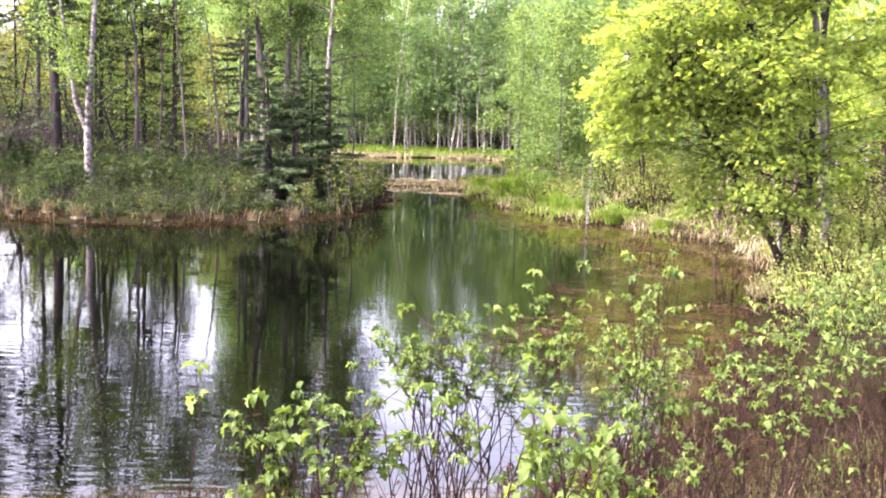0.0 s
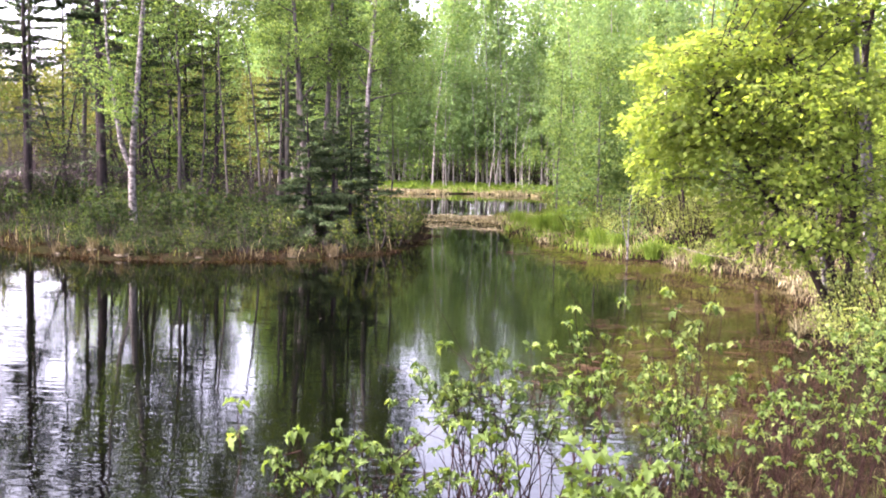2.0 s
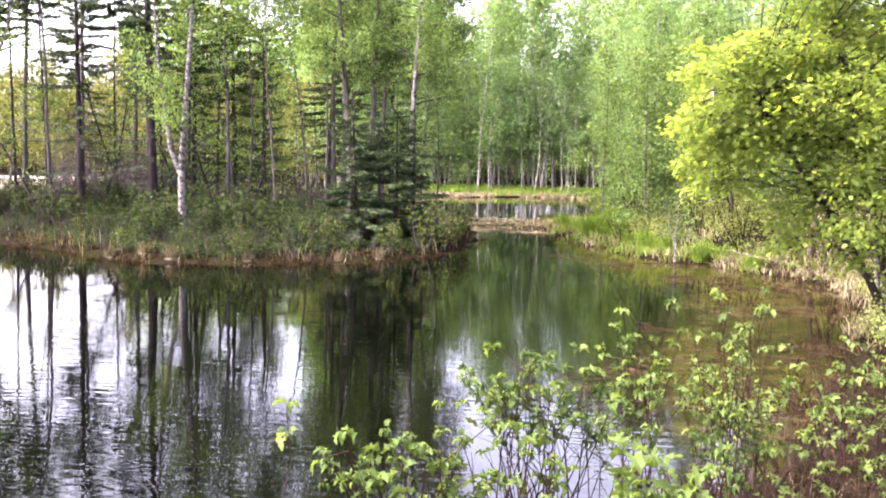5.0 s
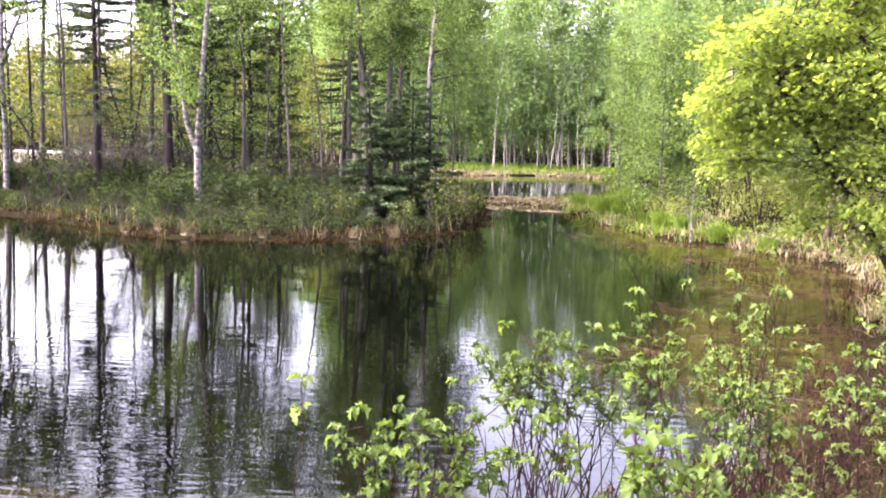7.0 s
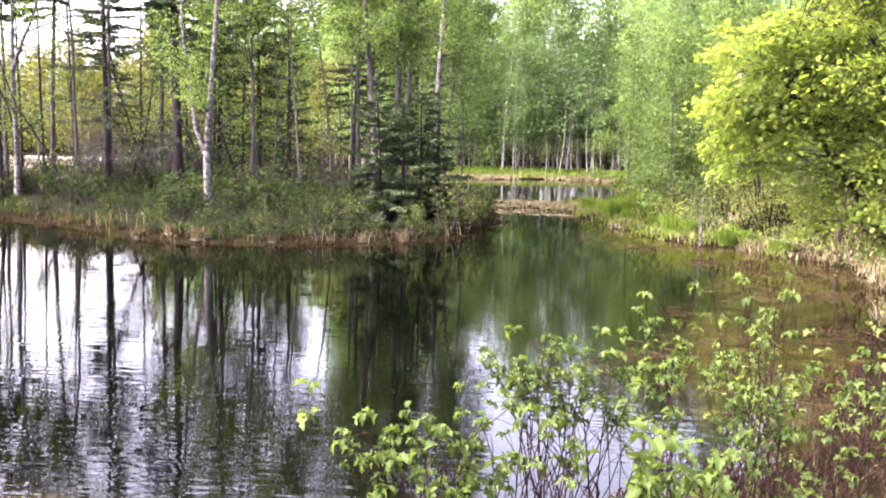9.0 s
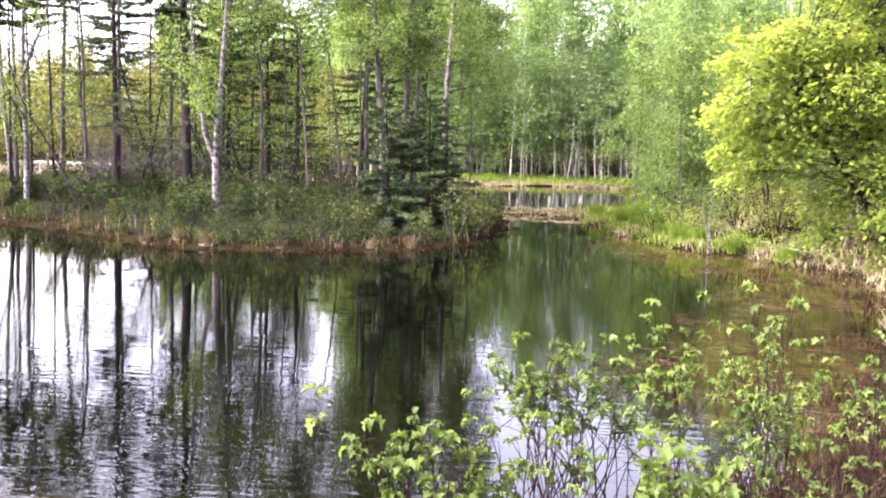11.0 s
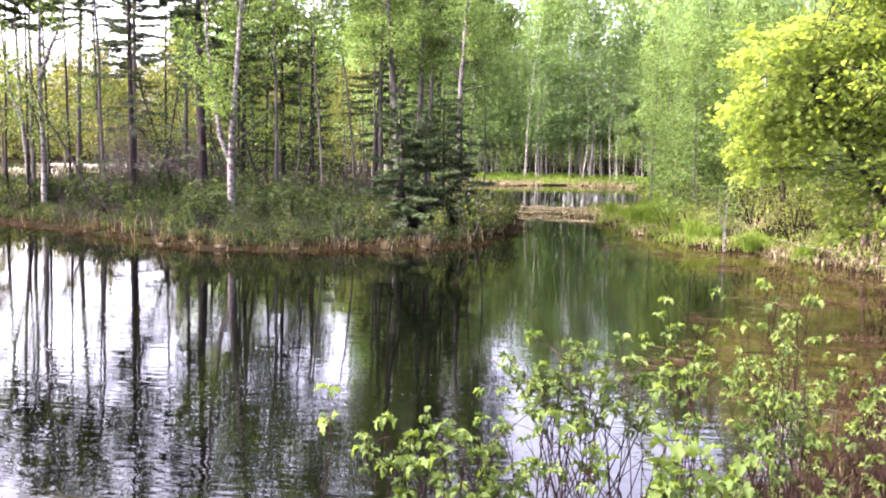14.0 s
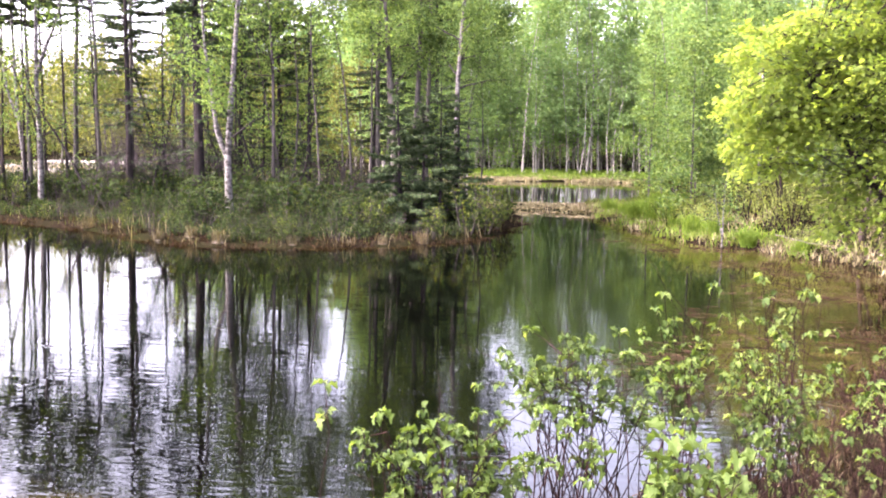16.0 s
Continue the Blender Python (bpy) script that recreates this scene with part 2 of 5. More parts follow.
def tube(points, radii, sides=6):
    """Rings along a bent line: verts and quads."""
    P, R = np.asarray(points, float), np.asarray(radii, float)
    T = np.gradient(P, axis=0)
    T /= np.linalg.norm(T, axis=1, keepdims=True) + 1e-9
    ref = np.where(np.abs(T[:, 2:3]) > 0.9, np.array([[1.0, 0, 0]]), np.array([[0, 0, 1.0]]))
    A = np.cross(T, ref)
    A /= np.linalg.norm(A, axis=1, keepdims=True) + 1e-9
    B = np.cross(T, A)
    ang = np.arange(sides) * 2 * math.pi / sides
    V = P[:, None] + R[:, None, None] * (np.cos(ang)[None, :, None] * A[:, None] + np.sin(ang)[None, :, None] * B[:, None])
    n = len(P)
    i, j = np.meshgrid(np.arange(n - 1), np.arange(sides), indexing="ij")
    a, b = i * sides + j, i * sides + (j + 1) % sides
    return V.reshape(-1, 3), np.stack((a, b, b + sides, a + sides), -1).reshape(-1, 4)


def join(pieces):
    vs, fs, off = [], [], 0
    for v, f in pieces:
        vs.append(v)
        fs.append(f + off)
        off += len(v)
    return np.concatenate(vs), np.concatenate(fs)


def unit(v):
    return v / (np.linalg.norm(v, axis=-1, keepdims=True) + 1e-9)


def leaf_quads(rng, at, size, droop=0.3, width=0.62, spread=1.0):
    """Bent diamond leaves at the given points."""
    n = len(at)
    d = unit(rng.normal(size=(n, 3)) * (spread, spread, 0.7) - (0, 0, droop))
    w = unit(np.cross(d, rng.normal(size=(n, 3))))
    up = np.cross(w, d)
    s = size * rng.uniform(0.6, 1.25, (n, 1))
    a = at
    m = at + d * s * 0.5 + up * s * 0.1
    V = np.stack((a, m + w * s * width * 0.5, at + d * s, m - w * s * width * 0.5), 1)
    return V.reshape(-1, 3), np.arange(4 * n).reshape(-1, 4)


def blades(rng, x, y, z, height, width, lean=0.35):
    n = len(x)
    h = height * rng.uniform(0.5, 1.25, n)
    ang, bend = rng.uniform(0, 2 * math.pi, n), rng.normal(0, lean, (n, 2)) * h[:, None]
    c, s = np.cos(ang) * width / 2, np.sin(ang) * width / 2
    base = np.stack((x, y, z), 1)
    side = np.stack((c, s, 0 * c), 1)
    mid = base + np.stack((bend[:, 0] * 0.3, bend[:, 1] * 0.3, h * 0.6), 1)
    tip = base + np.stack((bend[:, 0], bend[:, 1], h * rng.uniform(0.75, 1.0, n)), 1)
    V = np.stack((base - side, base + side, mid + side * 0.8, tip, mid - side * 0.8), 1)
    i = np.arange(n)[:, None] * 5
    q1 = np.concatenate((i, i + 1, i + 2, i + 4), 1)
    q2 = np.concatenate((i + 4, i + 2, i + 3, i + 3), 1)
    return V.reshape(-1, 3), q1, q2


def blade_mesh(name, rng, x, y, z, height, width, material, lean=0.35):
    V, q1, q2 = blades(rng, x, y, z, height, width, lean)
    F = np.concatenate((q1[:, [0, 1, 2]], q1[:, [0, 2, 3]], q2[:, [0, 1, 2]]))
    return mesh_np(name, V, F, material)


def thing(name, label, category, x=0, y=0, z=None, group=""):
    ob = new(name)
    ob.empty_display_size = 0.1
    ob.matrix_world = pose(x, y, ground_z(x, y) - 0.03 if z is None else z)
    return tagged(ob, label, category, group)


# ---- ground and water ----
def axis(fine0, fine1, step, far0, far1):
    mid = np.arange(fine0, fine1 + 1e-6, step)
    grow = np.cumsum(step * 1.13 ** np.arange(1, 80))
    lo, hi = fine0 - grow, fine1 + grow
    return np.concatenate((lo[lo > far0][::-1], mid, hi[hi < far1]))


def grid_mesh(name, xs, ys, z_of, material):
    X, Y = np.meshgrid(xs, ys)
    Z = z_of(X, Y)
    w, h = len(xs), len(ys)
    i, j = np.meshgrid(np.arange(w - 1), np.arange(h - 1))
    a = (j * w + i).ravel()
    me = mesh_np(name, np.stack((X, Y, Z), -1).reshape(-1, 3), np.stack((a, a + 1, a + 1 + w, a + w), 1), material)
    me.polygons.foreach_set("use_smooth", np.ones(len(me.polygons), bool))
    return me, X, Y


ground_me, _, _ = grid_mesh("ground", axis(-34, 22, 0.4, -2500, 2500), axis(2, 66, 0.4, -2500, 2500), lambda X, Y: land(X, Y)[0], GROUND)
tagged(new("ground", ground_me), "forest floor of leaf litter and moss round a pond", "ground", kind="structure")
water_me, WX, WY = grid_mesh("water", axis(-34, 14, 1.0, -92, 15), axis(8, 94, 1.0, 7, 96), lambda X, Y: 0 * X, WATER)
shal = smooth(-6.5, 0.0, shore_distance(WX, WY, POND)) * smooth(0.5, 3.5, WX - 0.02 * WY) * smooth(11, 16, WY) * (1 - smooth(46, 54, WY))
shal = shal + 0.5 * smooth(-1.2, 0.0, np.minimum(shore_distance(WX, WY, POND), shore_distance(WX, WY, FAR_POND)))
layer = water_me.attributes.new("shallow", "FLOAT", "POINT")
layer.data.foreach_set("value", np.clip(shal, 0, 1).astype(np.float32).ravel())
tagged(new("water", water_me), "still dark brown pond water reflecting trees and sky", "water", kind="structure")


# ---- trees ----
def wander(rng, start, direction, length, steps, bend=0.12, lift=0.0):
    p, d, out = np.array(start, float), unit(np.array(direction, float)), []
    for k in range(steps + 1):
        out.append(p.copy())
        d = unit(d + rng.normal(0, bend, 3) + (0, 0, lift))
        p = p + d * length / steps
    return np.array(out)


def along(P, k):
    i = min(int(k * (len(P) - 1)), len(P) - 2)
    f = k * (len(P) - 1) - i
    return P[i] * (1 - f) + P[i + 1] * f


def bent(P, n):
    """A smooth line of n + 1 points through the corners P."""
    for _ in range(3):
        a, b = P[:-1] * 0.75 + P[1:] * 0.25, P[:-1] * 0.25 + P[1:] * 0.75
        P = np.concatenate((P[:1], np.stack((a, b), 1).reshape(-1, 3), P[-1:]))
    return np.array([along(P, k) for k in np.linspace(0, 1, n + 1)])


def broadleaf(rng, height, radius, crown=0.35, spread=2.2, limbs=14, leaves=2500, leaf=0.12, lean=(0, 0), bend=0.03, scatter=0.3,
              twigs=4, sides=7, fork=None, rise=0.5, top=1.0, narrow=0.0, light=False, given=()):
    """Arrays of a broadleaved tree: its trunk, its limbs, its twigs and its leaves."""
    trunks = [wander(rng, (0, 0, 0), (lean[0], lean[1], 1), height, 10, bend)]
    trunk = [tube(trunks[0], radius * (1 - 0.88 * np.linspace(0, 1, 11)) * (1 + 0.45 * np.exp(-np.linspace(0, 1, 11) * 22)), sides)]
    if fork:
        k, fx, fy = fork
        s = wander(rng, along(trunks[0], k), (fx, fy, 1), height * (0.9 - k), 9, bend * 1.4, 0.05)
        trunks.append(s)
        trunk.append(tube(s, radius * 0.72 * (1 - 0.88 * np.linspace(0, 1, 10)), sides))
    if given:
        trunks, trunk = [bent(np.array(g, float), 10) for g in given], []
        for i, g in enumerate(trunks):
            thick = radius * (1 - 0.8 * np.linspace(0, 1, 11)) if i == 0 else radius * 0.7 * (1 - 0.85 * np.linspace(0, 1, 11))
            trunk.append(tube(g, thick, sides))
    limb_parts, twig_parts, centres = [], [], []
    for i in range(limbs):
        t = trunks[i % len(trunks)]
        k = crown + (top - 0.03 - crown) * (i + rng.uniform(0, 0.9)) / limbs
        if i % len(trunks) and fork:
            k = max(0.1, (k - fork[0]) / (1 - fork[0]))
        a = i * 2.4 + rng.uniform(-0.5, 0.5)
        f = (k - crown) / (1 - crown)
        length = spread * (1.0 - 0.62 * f - narrow * f) * rng.uniform(0.65, 1.15)
        p = wander(rng, along(t, k), (math.cos(a), math.sin(a), rise * rng.uniform(0.5, 1.4)), max(length, 0.3), 5, 0.14, 0.02)
        r = max(0.012, radius * 0.34 * (1 - 0.7 * f))
        limb_parts.append(tube(p[::5], (r, r * 0.2), 3) if light else tube(p, r * (1 - 0.85 * np.linspace(0, 1, 6)), 4))
        for j in range(twigs):
            q0 = along(p, rng.uniform(0.3, 1.0))
            q = wander(rng, q0, unit(p[-1] - p[0]) + rng.normal(0, 0.7, 3), length * rng.uniform(0.25, 0.5), 3, 0.2, -0.03)
            twig_parts.append(tube(q[::3], (0.012, 0.004), 3))
            centres.append(q[1:])
        centres.append(p[2:])
    C = np.concatenate(centres)
    full = np.repeat(rng.gamma(1.2, 1.0, len(C) // 3 + 1) + 0.2, 3)[:len(C)]
    at = C[rng.choice(len(C), leaves, p=full / full.sum())] + rng.normal(0, scatter, (leaves, 3)) * (1, 1, 0.8)
    return dict(trunk=join(trunk), limbs=limb_parts, twigs=join(twig_parts), leaves=leaf_quads(rng, at, leaf, 0.4))


def plant_tree(name, a, bark, leafm, label, category, x, y, group="", limbs_apart=True, z=None, twig_bark=None):
    ob = thing(name, label, category, x, y, z, group)
    part("trunk", mesh_np("trunk", *a["trunk"], bark), ob)
    if limbs_apart:
        for v in a["limbs"]:
            part("branch", mesh_np("branch", *v, twig_bark or bark), ob)
        tagged(part("twig_work", mesh_np("twig_work", *a["twigs"], twig_bark or bark), ob), kind="stuff")
    else:
        tagged(part("branch_work", mesh_np("branch_work", *join(a["limbs"] + [a["twigs"]]), twig_bark or bark), ob), kind="stuff")
    tagged(part("crown", mesh_np("crown", *a["leaves"], leafm), ob), kind="stuff")
    return ob


def spruce(rng, height, radius, first=1.0, reach=1.9, step=0.33, dense=1.0, bare=0.45, lean=(0, 0)):
    """Arrays of a spruce: trunk, boughs (thin and half bare below), needle sprays."""
    t = wander(rng, (0, 0, 0), (lean[0], lean[1], 1), height, 10, 0.012)
    trunk = tube(t, radius * (1 - 0.93 * np.linspace(0, 1, 11)) * (1 + 0.5 * np.exp(-np.linspace(0, 1, 11) * 25)), 8)
    boughs, dead, at, dirs, sizes = [], [], [], [], []
    z = first
    while z < height - 0.3:
        f = z / height
        for i in range(rng.integers(1, 3)):
            a = rng.uniform(0, 2 * math.pi)
            length = reach * (1 - f) ** 0.75 * rng.uniform(0.55, 1.15) + 0.15
            p = wander(rng, along(t, f), (math.cos(a), math.sin(a), -0.12 + 0.5 * f), length, 6, 0.05, -0.035)
            p[-2:, 2] += 0.05 * length
            boughs.append(tube(p, np.linspace(0.022 * (1 - 0.6 * f), 0.004, 7), 4))
            if f < bare + 0.15:
                out = unit(p[-1] - p[0])
                side = np.cross(out, (0, 0, 1.0))
                for s in rng.uniform(0.2, 1.0, int(9 * length)):
                    q0 = along(p, s)
                    q1 = q0 + (out * rng.uniform(0.2, 0.7) + side * rng.choice((-1, 1)) + rng.normal(0, 0.25, 3)) * length * rng.uniform(0.12, 0.34) * (1.2 - s)
                    dead.append(tube(np.array((q0, q1)), np.array((0.011, 0.005)), 3))
            thin = dense * (0.25 + 0.75 * smooth(bare * 0.4, bare + 0.1, f)) * rng.uniform(0.4, 1.3)
            n = int(75 * thin * length)
            if n:
                ks = rng.uniform(0.12, 1.0, n) ** 0.8
                pts = np.array([along(p, k) for k in ks])
                out = unit(p[-1] - p[0])
                side = np.cross(out, (0, 0, 1.0))
                dv = unit(out * 0.6 + side * rng.choice((-1, 1), (n, 1)) * rng.uniform(0.1, 1.1, (n, 1)) + rng.normal(0, 0.22, (n, 3)) - (0, 0, 0.45) * rng.uniform(0, 1, (n, 1)))
                at.append(pts), dirs.append(dv), sizes.append((0.13 + 0.22 * (1 - ks) * min(1, length)) * rng.uniform(0.7, 1.2, n))
        z += step * rng.uniform(0.3, 0.8)
    A, D, S = np.concatenate(at), np.concatenate(dirs), np.concatenate(sizes)[:, None]
    W = unit(np.cross(D, rng.normal(size=D.shape) * (0.4, 0.4, 1)))
    V = np.stack((A, A + D * S * 0.45 + W * S * 0.13 - (0, 0, 0.02), A + D * S - (0, 0, 0.05), A + D * S * 0.45 - W * S * 0.13), 1)
    return dict(trunk=trunk, limbs=boughs, twigs=dead, leaves=(V.reshape(-1, 3), np.arange(4 * len(A)).reshape(-1, 4)))


def plant_spruce(rng, x, y, height, radius, label, see=8.0, **kw):
    a = spruce(rng, height, radius, **kw)
    ob = thing("spruce_tree", label, "spruce", x, y, None, "spruces on the far bank")
    part("trunk", mesh_np("trunk", *a["trunk"], SPRUCE_BARK), ob)
    low = [v for v in a["limbs"] if v[0][0][2] < see]
    for v in low:
        part("bough", mesh_np("bough", *v, SPRUCE_BARK), ob)
    if len(low) < len(a["limbs"]):
        tagged(part("spruce_top", mesh_np("spruce_top", *join([v for v in a["limbs"] if v[0][0][2] >= see]), SPRUCE_BARK), ob), kind="stuff")
    if a["twigs"]:
        tagged(part("twig_work", mesh_np("twig_work", *join(a["twigs"]), DEAD_TWIG), ob), kind="stuff")
    tagged(part("needle_cover", mesh_np("needle_cover", *a["leaves"], NEEDLE), ob), kind="stuff")
    return ob


def bearing(k, D):
    """A spot D metres ahead, k to the right for each metre ahead."""
    return k * D, D

rng = np.random.default_rng(7)

# ---- the far bank: spruces and birches in front ----
for k, y, h, r, lab, kw in (
        (-0.469, 44.5, 18.6, 0.17, "dark slender spruce with half-bare drooping boughs", dict(first=1.2, reach=3.1, bare=0.35, dense=1.0)),
        (-0.390, 43.8, 20.3, 0.27, "tall dark spruce with a thick trunk and dead lower boughs", dict(first=2.2, reach=2.6, bare=0.5, dense=1.2)),
        (-0.300, 51.5, 13.0, 0.19, "dark spruce with layered boughs and bare lower trunk", dict(first=2.0, reach=3.0, bare=0.35, dense=1.5)),
        (-0.271, 48.7, 10.2, 0.18, "dark spruce with thin boughs above the undergrowth", dict(first=1.5, reach=2.2, bare=0.5, dense=1.3)),
        (-0.172, 39.2, 6.3, 0.12, "dense dark young spruce clothed in boughs to the ground", dict(first=0.3, reach=2.4, bare=0.02, dense=2.3)),
        (-0.148, 39.8, 5.5, 0.11, "dense dark young spruce clothed in boughs to the ground", dict(first=0.2, reach=2.1, bare=0.02, dense=2.3)),
        (-0.112, 41.0, 5.9, 0.10, "dense dark young spruce clothed in boughs to the ground", dict(first=0.2, reach=1.9, bare=0.02, dense=2.2)),
        (-0.158, 41.5, 5.4, 0.10, "dense dark young spruce clothed in boughs to the ground", dict(first=0.2, reach=2.2, bare=0.02, dense=2.2)),
        (-0.130, 40.3, 6.2, 0.10, "dense dark young spruce clothed in boughs to the ground", dict(first=0.2, reach=2.2, bare=0.02, dense=2.2)),
        (-0.345, 48.6, 15.0, 0.14, "thin spruce with sparse dark boughs", dict(first=0.8, reach=2.4, bare=0.45, dense=1.5)),
        (-0.320, 52.0, 19.0, 0.09, "slender spruce with a dense dark top", dict(first=7.8, reach=3.3, bare=0.4, dense=2.6, see=0.0)),
        (-0.565, 50.0, 17.5, 0.09, "slender spruce with a dense dark top", dict(first=9.0, reach=3.3, bare=0.4, dense=2.6, see=0.0)),
        (-0.615, 48.5, 17.0, 0.09, "slender spruce with a dense dark top", dict(first=9.0, reach=3.3, bare=0.4, dense=2.6, see=0.0)),
        (-0.465, 56.0, 20.5, 0.09, "slender spruce with a dense dark top", dict(first=7.8, reach=3.3, bare=0.4, dense=2.6, see=0.0)),
        (-0.380, 54.0, 19.0, 0.09, "slender spruce with a dense dark top", dict(first=7.8, reach=3.3, bare=0.4, dense=2.6, see=0.0)),
        (-0.200, 55.0, 18.0, 0.16, "tall spruce with a dense dark top", dict(first=3.0, reach=2.8, bare=0.3, dense=1.1, see=0.0)),
        (-0.185, 57.0, 19.5, 0.16, "tall spruce with a dense dark top", dict(first=3.0, reach=2.8, bare=0.3, dense=1.1, see=0.0)),
        (-0.135, 55.0, 18.5, 0.16, "tall spruce with a dense dark top", dict(first=3.0, reach=2.8, bare=0.3, dense=1.1, see=0.0)),
        (-0.540, 46.0, 16.5, 0.08, "slender spruce with a dense dark top", dict(first=9.6, reach=3.0, bare=0.4, dense=2.6, see=0.0)),
        (-0.505, 49.0, 17.5, 0.08, "slender spruce with a dense dark top", dict(first=10.0, reach=3.2, bare=0.4, dense=2.6, see=0.0)),
        (-0.430, 47.0, 17.0, 0.08, "slender spruce with a dense dark top", dict(first=8.4, reach=3.0, bare=0.4, dense=2.6, see=0.0)),
        (-0.350, 50.5, 17.5, 0.08, "slender spruce with a dense dark top", dict(first=8.4, reach=3.0, bare=0.4, dense=2.6, see=0.0)),
        (-0.590, 45.0, 15.5, 0.08, "slender spruce with a dense dark top", dict(first=9.5, reach=2.8, bare=0.4, dense=2.6, see=0.0)),
        (-0.650, 46.8, 15.8, 0.17, "dark spruce with half-bare drooping boughs", dict(first=1.0, reach=2.0, bare=0.4))):
    x, y = bearing(k, y)
    plant_spruce(rng, x, y, h, r, lab, **kw)

